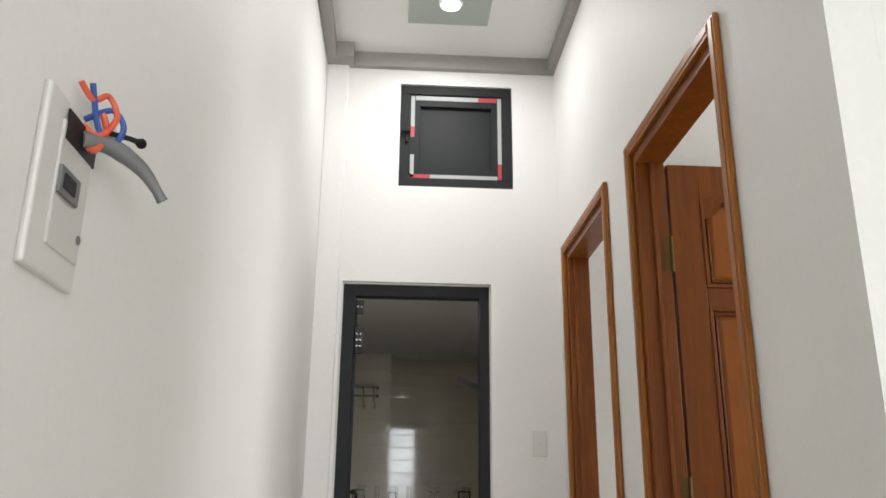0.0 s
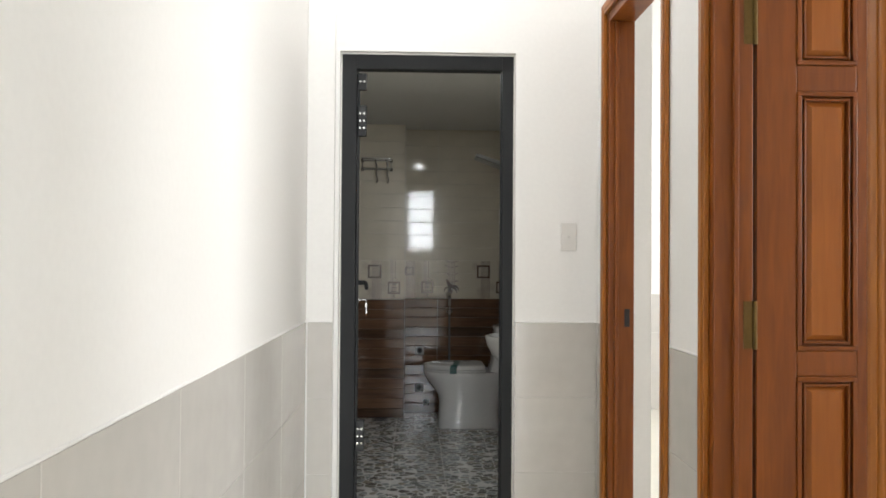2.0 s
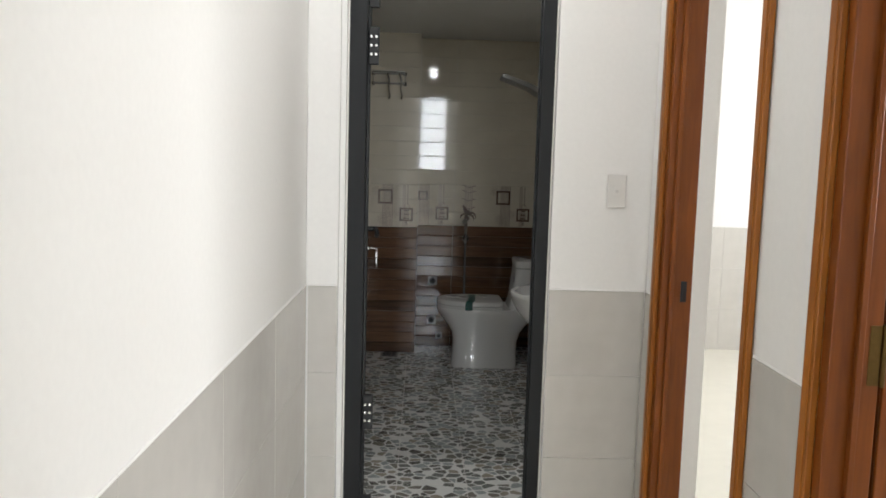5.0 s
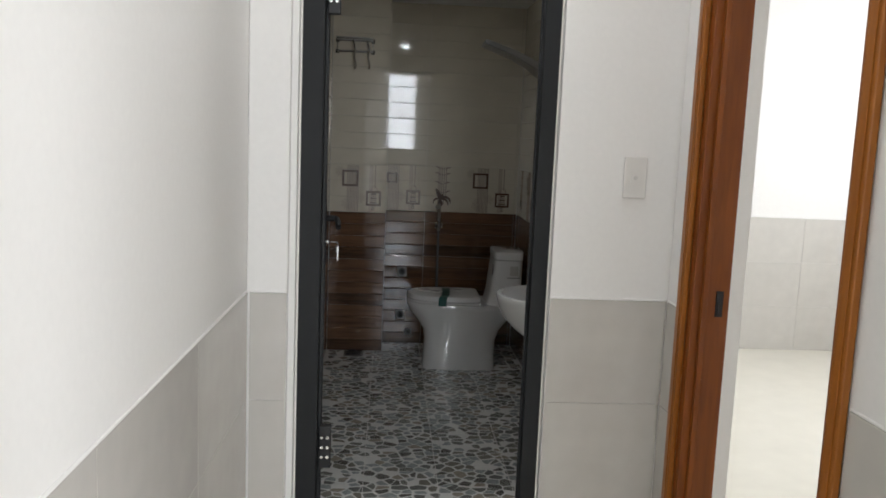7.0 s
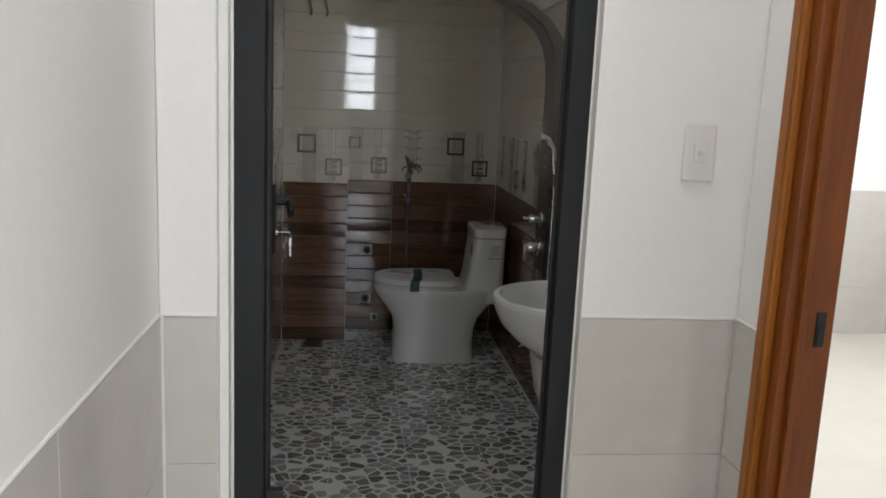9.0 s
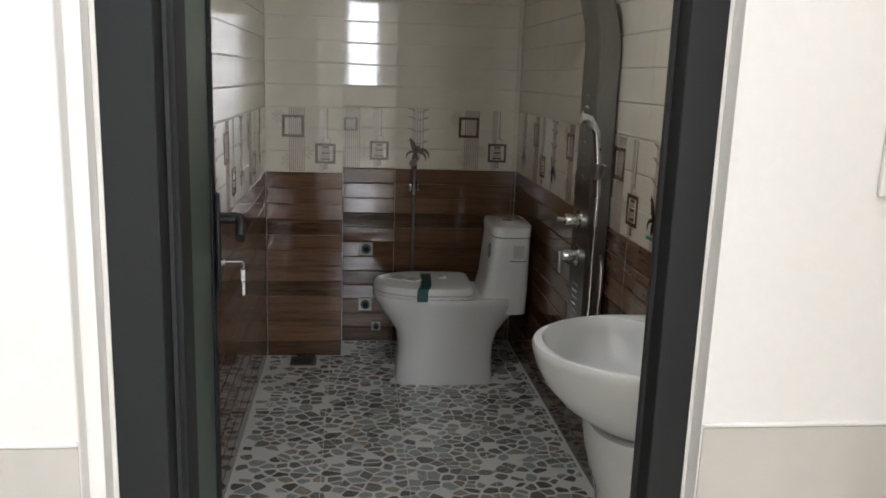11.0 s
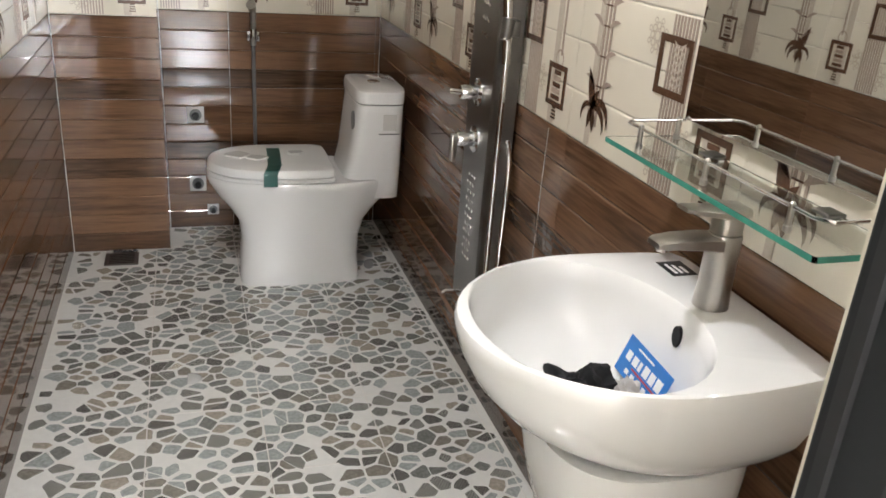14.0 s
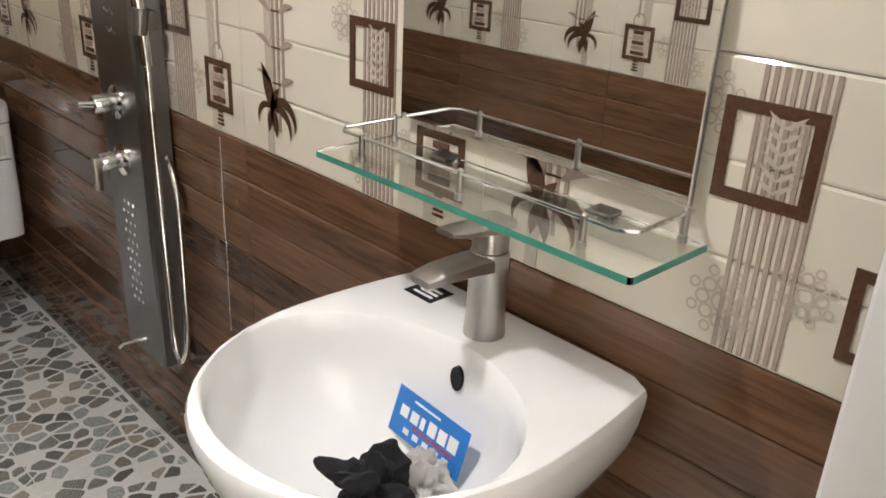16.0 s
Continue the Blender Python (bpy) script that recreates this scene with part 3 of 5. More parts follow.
def motif_meshes(x0, x1):
    """Printed ornament of one decor tile, kept between x0 and x1 of the whole 0.61 m tile; z up to 0.31."""
    key = (round(x0, 3), round(x1, 3))
    if key in MOTIF:
        return MOTIF[key]
    dark, taupe, pale = bmesh.new(), bmesh.new(), bmesh.new()

    def ok(x, r=0.03):
        return x - r > x0 and x + r < x1

    hx, lx, fx = 0.375, 0.525, 0.10
    if ok(hx, 0.02):
        for i in range(8):
            xx = hx - 0.022 + i * 0.0098
            if ok(xx, 0.005):
                bar(taupe, xx, xx + 0.005, 0.004, 0.306, -0.0090)
        if ok(hx, 0.045):
            frame_motif(dark, hx - 0.003, 0.219, 0.052, 0.013)
        else:
            frame_motif(dark, hx + 0.004, 0.222, 0.034, 0.010)
        for k in range(6):
            petal(pale, hx + 0.01, 0.185 + 0.013 * k, 0.5, 0.024, 0.003, 0.3, -0.0100)
            petal(pale, hx + 0.01, 0.185 + 0.013 * k, math.pi - 0.5, 0.024, 0.003, -0.3, -0.0100)
        if ok(hx - 0.02, 0.04):
            rosette(pale, hx - 0.020, 0.055, 0.042)
        if ok(hx - 0.055, 0.04):
            rosette(pale, hx - 0.068, 0.262, 0.034)
        if ok(hx + 0.06, 0.04):
            rosette(pale, hx + 0.062, 0.095, 0.034)
    if ok(lx, 0.05):
        bar(pale, lx - 0.030, lx - 0.004, 0.004, 0.306, -0.0090)
        bar(taupe, lx + 0.006, lx + 0.012, 0.16, 0.306, -0.0090)
        frame_motif(dark, lx, 0.092, 0.048, 0.012)
        for k in range(5):
            bar(taupe if k % 2 else dark, lx - 0.022 + 0.002 * k, lx + 0.022 - 0.001 * k, 0.060 + 0.014 * k, 0.070 + 0.014 * k, -0.0098)
        ring = circle((lx + 0.004, 0, 0.152), (1, 0, 0), (0, 0, 1), 0.021, 14)
        for i in range(14):
            p, q = ring[i], ring[(i + 1) % 14]
            c = Vector((lx + 0.004, 0, 0.152))
            flat_poly(taupe, [(p.x, p.z), (q.x, q.z), (c.x + (q.x - c.x) * 0.8, c.z + (q.z - c.z) * 0.8), (c.x + (p.x - c.x) * 0.8, c.z + (p.z - c.z) * 0.8)], -0.0096)
        for k in range(4):
            bar(dark, lx - 0.010 + 0.001 * k, lx + 0.012 - 0.001 * k, 0.016 + 0.008 * k, 0.020 + 0.008 * k, -0.0096)
    if ok(fx, 0.06):
        bar(pale, fx - 0.018, fx + 0.002, 0.004, 0.306, -0.0090)
        for xx, za in ((fx + 0.006, 0.05), (fx + 0.020, 0.05), (fx + 0.034, 0.10)):
            bar(taupe, xx, xx + 0.006, za, 0.306, -0.0091)
        for z in (0.13, 0.19, 0.25, 0.29):
            bar(dark, fx + 0.004, fx + 0.028, z, z + 0.003, -0.0096)
            petal(taupe, fx, z, 2.4, 0.05, 0.006, 0.9)
            petal(taupe, fx + 0.03, z, 0.7, 0.045, 0.006, -0.9)
        for a, l, w, bd in ((1.80, 0.080, 0.016, 0.35), (0.80, 0.105, 0.010, -2.9), (0.30, 0.085, 0.009, -2.3), (2.70, 0.070, 0.007, 2.6), (-1.15, 0.050, 0.012, -0.4), (-1.95, 0.045, 0.010, 0.3), (1.25, 0.045, 0.011, -0.5)):
            petal(dark, fx, 0.085, a, l * 1.05, w * 1.0, bd)
    out = []
    for bm, m in ((dark, PRINT_BROWN), (taupe, PRINT_TAUPE), (pale, PRINT_PALE)):
        if len(bm.verts):
            out.append(finish("printed_motif", bm, m))
        else:
            bm.free()
    MOTIF[key] = out
    return out


def tile_wall(parent, p0, direction, length, phase):
    """Rows of tiles on one bathroom wall. p0: the foot of the wall where the run starts; phase: how far into a 0.61 m tile the run starts."""
    d = Vector((math.cos(radians(direction)), math.sin(radians(direction)), 0))
    runs, a, k = [], 0.0, phase
    while a < length - 0.004:
        b = min(length, a + 0.61 - k)
        runs.append((a, b, k, k + b - a))
        a, k = b, 0.0
    rows = [(i * 0.3083, 0.3083, 4, BROWN_TILE) for i in range(3)] + [(0.925 + i * 0.31, min(0.31, BH - 0.925 - i * 0.31), 3, CREAM_TILE) for i in range(5)]
    for a, b, k0, k1 in runs:
        if b - a < 0.006:
            continue
        for z, h, strips, mat in rows:
            if h < 0.02:
                continue
            ob = new("tile", glazed_tile(b - a, h, strips if h > 0.2 else 1, mat))
            ob.matrix_world = pose(*(Vector(p0) + d * a + Vector((0, 0, z))), 0, 0, direction)
            ob.parent = parent
            if abs(z - 0.925) < 0.01:
                for me in motif_meshes(k0, k1):
                    mo = new("printed_motif", me)
                    mo.location = (-k0, 0, 0)
                    mo.parent = ob


# ---- doors ----


def wooden_door(name, y0, y1, label, leaf):
    """A varnished frame in the right wall, with trim on the corridor side."""
    t = thing(name, (RX + 0.06, (y0 + y1) / 2, 0), label, "door")
    tagged(t, kind="structure")
    for n, a, b in (("jamb", y0, y0 + 0.035), ("jamb", y1 - 0.035, y1)):
        part(n, box(RX - 0.002, RX + 0.10, a, b, 0, DTOP, 0.003), DOOR_WOOD, t)
    part("head_jamb", box(RX - 0.002, RX + 0.10, y0 + 0.035, y1 - 0.035, DTOP - 0.04, DTOP, 0.003), DOOR_WOOD, t)
    for a, b in ((y0 + 0.035, y0 + 0.05), (y1 - 0.05, y1 - 0.035)):
        part("door_stop", box(RX + 0.045 if leaf else RX + 0.02, RX + 0.058 if leaf else RX + 0.035, a, b, 0, DTOP - 0.04, 0.002), DOOR_WOOD, t)
    for a, b in ((y0 - 0.04, y0 + 0.004), (y1 - 0.004, y1 + 0.04)):
        bm = box(RX - 0.018, RX - 0.002, a, b, 0, DTOP + 0.04, 0.003)
        box(RX - 0.0205, RX - 0.018, a + 0.010, b - 0.010, 0, DTOP + 0.03, 0.002, bm=bm)
        part("casing", bm, TRIM_WOOD, t)
    bm = box(RX - 0.018, RX - 0.002, y0 + 0.004, y1 - 0.004, DTOP - 0.004, DTOP + 0.04, 0.003)
    box(RX - 0.0205, RX - 0.018, y0 + 0.004, y1 - 0.004, DTOP + 0.008, DTOP + 0.03, 0.002, bm=bm)
    part("head_casing", bm, TRIM_WOOD, t)
    return t


door_far = wooden_door("door_2", *RD, "open varnished reddish wooden door frame", False)
part("strike_plate", merge(box(RX + 0.062, RX + 0.082, RD[1] - 0.0375, RD[1] - 0.034, 0.925, 0.995, 0.001), box(RX + 0.067, RX + 0.077, RD[1] - 0.040, RD[1] - 0.037, 0.93, 0.965)), ALU_DARK, door_far, "dark metal strike plate")
door_near = wooden_door("door_3", *ND, "varnished reddish wooden door standing open", True)
# the leaf, swung into the room on the far jamb
LY0, LY1 = 4.366, 4.403
LX0, LX1, LZ1 = RX + 0.109, RX + 0.815, 2.125
leaf = part("leaf", box(LX0, LX1, LY0 + 0.006, LY1, 0.012, LZ1, 0.003), DOOR_WOOD, door_near)
for x0, x1 in ((LX0, LX0 + 0.105), (LX0 + 0.262, LX0 + 0.372), (LX1 - 0.115, LX1)):
    part("stile", box(x0, x1, LY0 - 0.006, LY0 + 0.006, 0.012, LZ1, 0.003), DOOR_WOOD, leaf)
for z0, z1 in ((0.012, 0.18), (0.888, 0.955), (1.620, 1.688), (2.01, LZ1)):
    for x0, x1 in ((LX0 + 0.105, LX0 + 0.262), (LX0 + 0.372, LX1 - 0.115)):
        part("rail", box(x0, x1, LY0 - 0.0055, LY0 + 0.006, z0, z1, 0.003), DOOR_WOOD, leaf)
for z0, z1 in ((0.18, 0.888), (0.955, 1.620), (1.688, 2.01)):
    for x0, x1 in ((LX0 + 0.105, LX0 + 0.262), (LX0 + 0.372, LX1 - 0.115)):
        bm = bmesh.new()
        for e, w, p in ((0.0, 0.012, 0.009), (0.018, 0.006, 0.007)):
            a0, a1, c0, c1 = x0 + e, x1 - e, z0 + e, z1 - e
            box(a0, a1, LY0 - p, LY0 + 0.006, c0, c0 + w, 0.002, bm=bm)
            box(a0, a1, LY0 - p, LY0 + 0.006, c1 - w, c1, 0.002, bm=bm)
            box(a0, a0 + w, LY0 - p, LY0 + 0.006, c0 + w, c1 - w, 0.002, bm=bm)
            box(a1 - w, a1, LY0 - p, LY0 + 0.006, c0 + w, c1 - w, 0.002, bm=bm)
        part("moulding", bm, DOOR_WOOD, leaf)
        bm = bmesh.new()
        i0, i1 = 0.028, 0.040
        loft([[(x0 + i0, LY0 + 0.004, z0 + i0), (x1 - i0, LY0 + 0.004, z0 + i0), (x1 - i0, LY0 + 0.004, z1 - i0), (x0 + i0, LY0 + 0.004, z1 - i0)],
              [(x0 + i1, LY0 - 0.004, z0 + i1), (x1 - i1, LY0 - 0.004, z0 + i1), (x1 - i1, LY0 - 0.004, z1 - i1), (x0 + i1, LY0 - 0.004, z1 - i1)]], True, bm)
        part("raised_panel", bm, PANEL_WOOD, leaf, "lighter orange raised panel")
for x0, x1 in ((LX0 + 0.105, LX0 + 0.262), (LX0 + 0.372, LX1 - 0.115)):
    xm = (x0 + x1) / 2
    for sx in (-1, 1):
        xo = xm + sx * (x1 - x0) / 2
        arc = [(xo, 2.010), (xo, 1.925)] + [(xo + (xm - xo) * math.sin(a), 1.925 + 0.085 * (1 - math.cos(a))) for a in [math.pi / 2 * i / 8 for i in range(1, 9)]]
        part("arched_spandrel", loft([[Vector((x, y, z)) for x, z in arc] for y in (LY0 - 0.0085, LY0 + 0.004)]), DOOR_WOOD, leaf)
for z in (0.25, 1.02, 1.80):
    bm = merge(box(RX + 0.075, RX + 0.100, ND[1] - 0.0362, ND[1] - 0.034, z - 0.06, z + 0.06), box(LX0 - 0.0008, LX0 + 0.0002, LY0 + 0.008, LY1 - 0.004, z - 0.06, z + 0.06))
    tube([(RX + 0.104, LY0 - 0.008, z - 0.062), (RX + 0.104, LY0 - 0.008, z + 0.062)], 0.006, 10, bm)
    part("hinge", bm, BRASS, door_near, "aged brass butt hinge")

# grey aluminium bathroom door
FY0, FY1 = 5.714, 5.772
ad = thing("door_1", (0.40, 5.74, 0), "anthracite aluminium bathroom door, open inwards", "door")
tagged(ad, kind="structure")
for x0, x1 in ((0.031, 0.096), (0.706, 0.757)):
    part("frame_post", box(x0, x1, FY0, FY1, -0.05, 2.043, 0.0025), ALU, ad)
part("frame_head", box(0.096, 0.706, FY0, FY1, 1.978, 2.043, 0.0025), ALU, ad)
part("threshold", box(0.096, 0.706, FY0, FY1, -0.05, 0.022, 0.0025), ALU, ad)
gb = bmesh.new()
for x in (0.1005, 0.7035):
    box(x - 0.0025, x + 0.0025, FY1 - 0.022, FY1 - 0.012, 0.022, 1.978, bm=gb)
part("gasket", gb, ALU_DARK, ad)
for x0, x1, z0, z1 in ((0.0295, 0.036, 0.0, 2.044), (0.752, 0.7575, 0.0, 2.044), (0.036, 0.752, 2.038, 2.0445)):
    part("sealant", box(x0, x1, FY0 - 0.003, FY0 - 0.0002, z0, z1, 0.001, seg=1), GROUT, ad, "pale bead of sealant")
# swung leaf, in its own frame: u along the leaf, v across, hinged at the left post
HM = pose(0.106, 5.780, 0.0, 0, 0, 95.2)


def leaf_part(name, bm, mat, parent, label="", smooth=False):
    bmesh.ops.transform(bm, matrix=HM, verts=bm.verts)
    return part(name, bm, mat, parent, label, smooth)


aleaf = leaf_part("leaf_frame", merge(merge(box(0, 0.120, 0, 0.042, 0.03, 1.97, 0.003), box(0.538, 0.59, 0, 0.042, 0.03, 1.97, 0.003)), merge(box(0.120, 0.538, 0, 0.042, 0.03, 0.13, 0.003), box(0.120, 0.538, 0, 0.042, 1.87, 1.97, 0.003))), ALU, ad)
leaf_part("pane", box(0.115, 0.545, 0.006, 0.014, 0.125, 1.875), GLASS_TINT, aleaf, "green tinted glass pane")
for u in (0.128, 0.534):
    leaf_part("glazing_bead", box(u - 0.006, u + 0.006, 0.001, 0.006, 0.13, 1.87, 0.002), ALU, aleaf)
leaf_part("edge_strip", box(0.5905, 0.593, 0.006, 0.036, 0.03, 1.97), ALU, aleaf)
hp = leaf_part("handle_plate", box(0.540, 0.566, -0.011, -0.0014, 0.925, 1.118, 0.004), BLACK, aleaf, "black lever handle plate", True)
bm = tube(smooth_path([(0.553, -0.009, 1.070), (0.553, -0.040, 1.070), (0.548, -0.047, 1.068), (0.516, -0.050, 1.062), (0.478, -0.050, 1.045)], 4), [0.011] * 5 + [0.0105] * 4 + [0.0095] * 8, 10)
leaf_part("lever", bm, BLACK, hp, smooth=True)
leaf_part("lock_cylinder", tube([(0.553, -0.009, 0.985), (0.553, -0.018, 0.985)], 0.008, 12), CHROME, hp)
keys = tube([(0.553, -0.018, 0.985), (0.553, -0.050, 0.985)], 0.0018, 6)
tube(circle((0.553, -0.051, 0.977), (0.4, 0.3, 0), (0, 0, 1), 0.008, 12), 0.0010, 5, keys)
box(0.549, 0.557, -0.0555, -0.0465, 0.946, 0.970, 0.001, bm=keys)
box(0.5505, 0.5555, -0.0545, -0.0495, 0.918, 0.944, bm=keys)
leaf_part("keys", keys, STEEL, hp, "small silver key hanging from the lock")
for zs in ((1.93,), (1.735, 1.765, 1.795), (0.415, 0.445, 0.475), (0.09,)):
    bm = box(0.100, 0.136, FY0 + 0.026, FY0 + 0.050, min(zs) - 0.035, max(zs) + 0.035, 0.003)
    hg = part("hinge", bm, ALU_DARK, ad)
    for z in zs:
        for x in (0.109, 0.126):
            part("rivet", disc((x, FY0 + 0.026, z), (0, -1, 0), 0.0055, 0.003, 10), CHROME, hg)

# vent window over the door
vw = thing("window_vent", (0.583, DY + 0.03, 2.553), "small square anthracite vent window with protective tape", "window")
tagged(vw, kind="structure")
for n, x0, x1, z0, z1 in (("frame_rail", 0.289, 0.877, 2.554, 2.604), ("frame_rail", 0.289, 0.877, 3.084, 3.134), ("frame_stile", 0.289, 0.339, 2.604, 3.084), ("frame_stile", 0.827, 0.877, 2.604, 3.084)):
    part(n, box(x0, x1, DY + 0.012, DY + 0.07, z0, z1, 0.002), ALU, vw)
for n, x0, x1, z0, z1 in (("sash_rail", 0.339, 0.827, 2.604, 2.66), ("sash_rail", 0.339, 0.827, 3.02, 3.084), ("sash_stile", 0.339, 0.395, 2.66, 3.02), ("sash_stile", 0.771, 0.827, 2.66, 3.02)):
    part(n, box(x0, x1, DY + 0.025, DY + 0.075, z0, z1, 0.002), ALU, vw)
part("panel", box(0.392, 0.774, DY + 0.05, DY + 0.06, 2.657, 3.023), ALU, vw, "dark grey closed panel")
tw, tr = bmesh.new(), bmesh.new()
for bmx, x0, x1, z0, z1 in ((tw, 0.37, 0.70, 3.056, 3.08), (tr, 0.70, 0.80, 3.056, 3.08), (tw, 0.345, 0.365, 2.90, 3.078), (tr, 0.345, 0.365, 2.84, 2.90), (tw, 0.345, 0.365, 2.612, 2.74), (tr, 0.345, 0.45, 2.610, 2.630), (tw, 0.45, 0.80, 2.610, 2.630), (tw, 0.803, 0.823, 2.70, 3.08), (tr, 0.803, 0.823, 2.612, 2.70)):
    box(x0, x1, DY + 0.0242, DY + 0.0252, z0, z1, bm=bmx)
part("tape", tw, TAPE_WHITE, vw, "white printed protective tape")
part("tape", tr, TAPE_RED, vw, "red printed protective tape")
bm = box(0.318, 0.332, DY - 0.004, DY + 0.012, 2.80, 2.92, 0.003)
box(0.30, 0.345, DY - 0.022, DY - 0.004, 2.85, 2.872, 0.004, bm=bm)
part("latch", bm, BLACK, vw, "black latch handle")

# switch on the end wall
sw = thing("light_switch", (0.981, DY, 1.22), "white plastic light switch plate on the end wall", "switch")
plate = part("plate", box(0.948, 1.014, DY - 0.009, DY - 0.0005, 1.223, 1.340, 0.003), WHITE_PLASTIC, sw)
part("rocker", box(0.968, 0.994, DY - 0.0115, DY - 0.008, 1.262, 1.300, 0.001), WHITE_PLASTIC, sw)
part("button", disc((0.981, DY - 0.0112, 1.281), (0, -1, 0), 0.006, 0.003, 12), PALE_PLASTIC, sw)

# unfinished outlet with loose wires on the left wall
OX = -0.1302


def near(dx, y, z):
    return (OX + dx * 0.74, 1.798 + (y - 1.876), 0.972 + (z - 0.977) * 1.06)


sk = thing("wall_outlet", (OX, 2.77, 1.234), "white wall outlet plate with loose wires", "outlet")
part("plate", box(OX - 0.003, OX + 0.010, 2.697, 2.850, 1.234, 1.462, 0.004), WHITE_PLASTIC, sk)
part("inset", box(OX + 0.009, OX + 0.013, 2.742, 2.842, 1.270, 1.432, 0.002), PALE_PLASTIC, sk)
part("module", box(OX + 0.012, OX + 0.018, 2.744, 2.806, 1.336, 1.372, 0.002), CABLE_GREY, sk)
part("socket_hole", box(OX + 0.017, OX + 0.0186, 2.752, 2.790, 1.344, 1.364, 0.002), BLACK, sk)
part("screw", disc((OX + 0.012, 2.832, 1.302), (1, 0, 0), 0.006, 0.003, 10), CABLE_GREY, sk)
part("opening", box(OX + 0.012, OX + 0.0145, 2.748, 2.846, 1.408, 1.448), BLACK, sk)
part("red_wire", tube(smooth_path([near(0.012, 2.88, 1.43), near(0.04, 2.89, 1.42), near(0.06, 2.90, 1.45), near(0.045, 2.89, 1.475), near(0.03, 2.87, 1.46), near(0.015, 2.85, 1.475)], 5), 0.0042, 8), WIRE_RED, sk, smooth=True)
part("red_wire", tube(smooth_path([near(0.012, 2.89, 1.41), near(0.035, 2.89, 1.40), near(0.045, 2.90, 1.43), near(0.035, 2.895, 1.455)], 5), 0.0047, 8), WIRE_RED, sk, smooth=True)
part("blue_wire", tube(smooth_path([near(0.012, 2.885, 1.44), near(0.05, 2.90, 1.46), near(0.07, 2.91, 1.44), near(0.055, 2.905, 1.415), near(0.035, 2.89, 1.43), near(0.03, 2.86, 1.478)], 5), 0.0042, 8), WIRE_BLUE, sk, smooth=True)
part("black_wire", tube(smooth_path([near(0.04, 2.90, 1.43), near(0.08, 2.92, 1.43), near(0.105, 2.93, 1.425)], 4), [0.004] * 6 + [0.008, 0.007, 0.003], 8), BLACK, sk, smooth=True)
part("grey_cable", tube(smooth_path([near(0.012, 2.88, 1.41), near(0.05, 2.91, 1.415), near(0.10, 2.94, 1.395), near(0.135, 2.96, 1.36)], 5), [0.0125] * 8 + [0.0115, 0.011, 0.010, 0.009, 0.008, 0.007, 0.0075, 0.008], 10), CABLE_GREY, sk, smooth=True)
# ---- bathroom things ----
BASE[0] = BATH
# toilet, facing across the room with its tank on the right wall
TY = 8.53


def seat_ring(xa, xb, hw, z, n=44):
    """A ring round in front at xa and nearly square at the back, xb."""
    out = []
    xm = xa + (xb - xa) * 0.52
    for i in range(n):
        a = 2 * math.pi * i / n
        c, s = math.cos(a), math.sin(a)
        p, hx = (9.0, xb - xm) if c > 0 else (2.15, xm - xa)
        out.append(Vector((xm + hx * math.copysign(abs(c) ** (2 / p), c), TY + hw * math.copysign(abs(s) ** (2 / p), s), z)))
    return out


wc = thing("toilet", (0.75, TY, 0), "white glazed one-piece toilet with green tape on its lid", "toilet")
rings = [superring(xa, xb, TY, hw, z, 40, p) for z, xa, xb, hw, p in ((0.0, 0.497, 0.955, 0.165, 5), (0.012, 0.495, 0.955, 0.167, 5), (0.10, 0.502, 0.950, 0.160, 4.5), (0.18, 0.505, 0.955, 0.158, 4), (0.24, 0.494, 0.978, 0.160, 3.4), (0.29, 0.460, 1.02, 0.166, 3), (0.335, 0.420, 1.07, 0.175, 2.6), (0.375, 0.395, 1.09, 0.183, 2.5), (0.400, 0.387, 1.095, 0.186, 2.5), (0.410, 0.391, 1.093, 0.183, 2.5))]
part("bowl", loft(rings), CERAMIC, wc, smooth=True)
tank = part("tank", loft([superring(xa, 1.100, TY + 0.02, hw, z, 40, 6) for z, xa, hw in ((0.33, 0.86, 0.15), (0.40, 0.880, 0.162), (0.48, 0.900, 0.168), (0.67, 0.920, 0.172), (0.692, 0.922, 0.172))]), CERAMIC, wc, smooth=True)
lid = part("tank_lid", loft([superring(0.925 - e, 1.102, TY + 0.02, 0.172 + e, z, 40, 6) for z, e in ((0.695, 0.0), (0.699, 0.006), (0.728, 0.007), (0.741, 0.002), (0.745, -0.012))]), CERAMIC, wc, smooth=True)
part("flush_button", disc((1.01, TY + 0.02, 0.744), (0, 0, 1), 0.024, 0.006, 20), CHROME, lid, smooth=True)
part("badge", loft([[Vector((0.917, TY - 0.09 + 0.024 * math.cos(a), 0.625 + 0.036 * math.sin(a))) for a in [2 * math.pi * i / 20 for i in range(20)]], [Vector((0.911, TY - 0.09 + 0.022 * math.cos(a), 0.625 + 0.034 * math.sin(a))) for a in [2 * math.pi * i / 20 for i in range(20)]]]), CABLE_GREY, tank, "dark oval badge")
part("sticker", box(1.015, 1.065, TY - 0.1535, TY - 0.1515, 0.60, 0.66), PALE_PLASTIC, tank, "small pale sticker")
part("sticker_line", box(1.0, 1.075, TY - 0.1535, TY - 0.1512, 0.585, 0.589), CABLE_GREY, tank)
seat = part("seat", loft([seat_ring(0.389, 0.850, hw, z) for z, hw in ((0.411, 0.178), (0.414, 0.184), (0.424, 0.184), (0.427, 0.18))]), SEAT, wc, smooth=True)
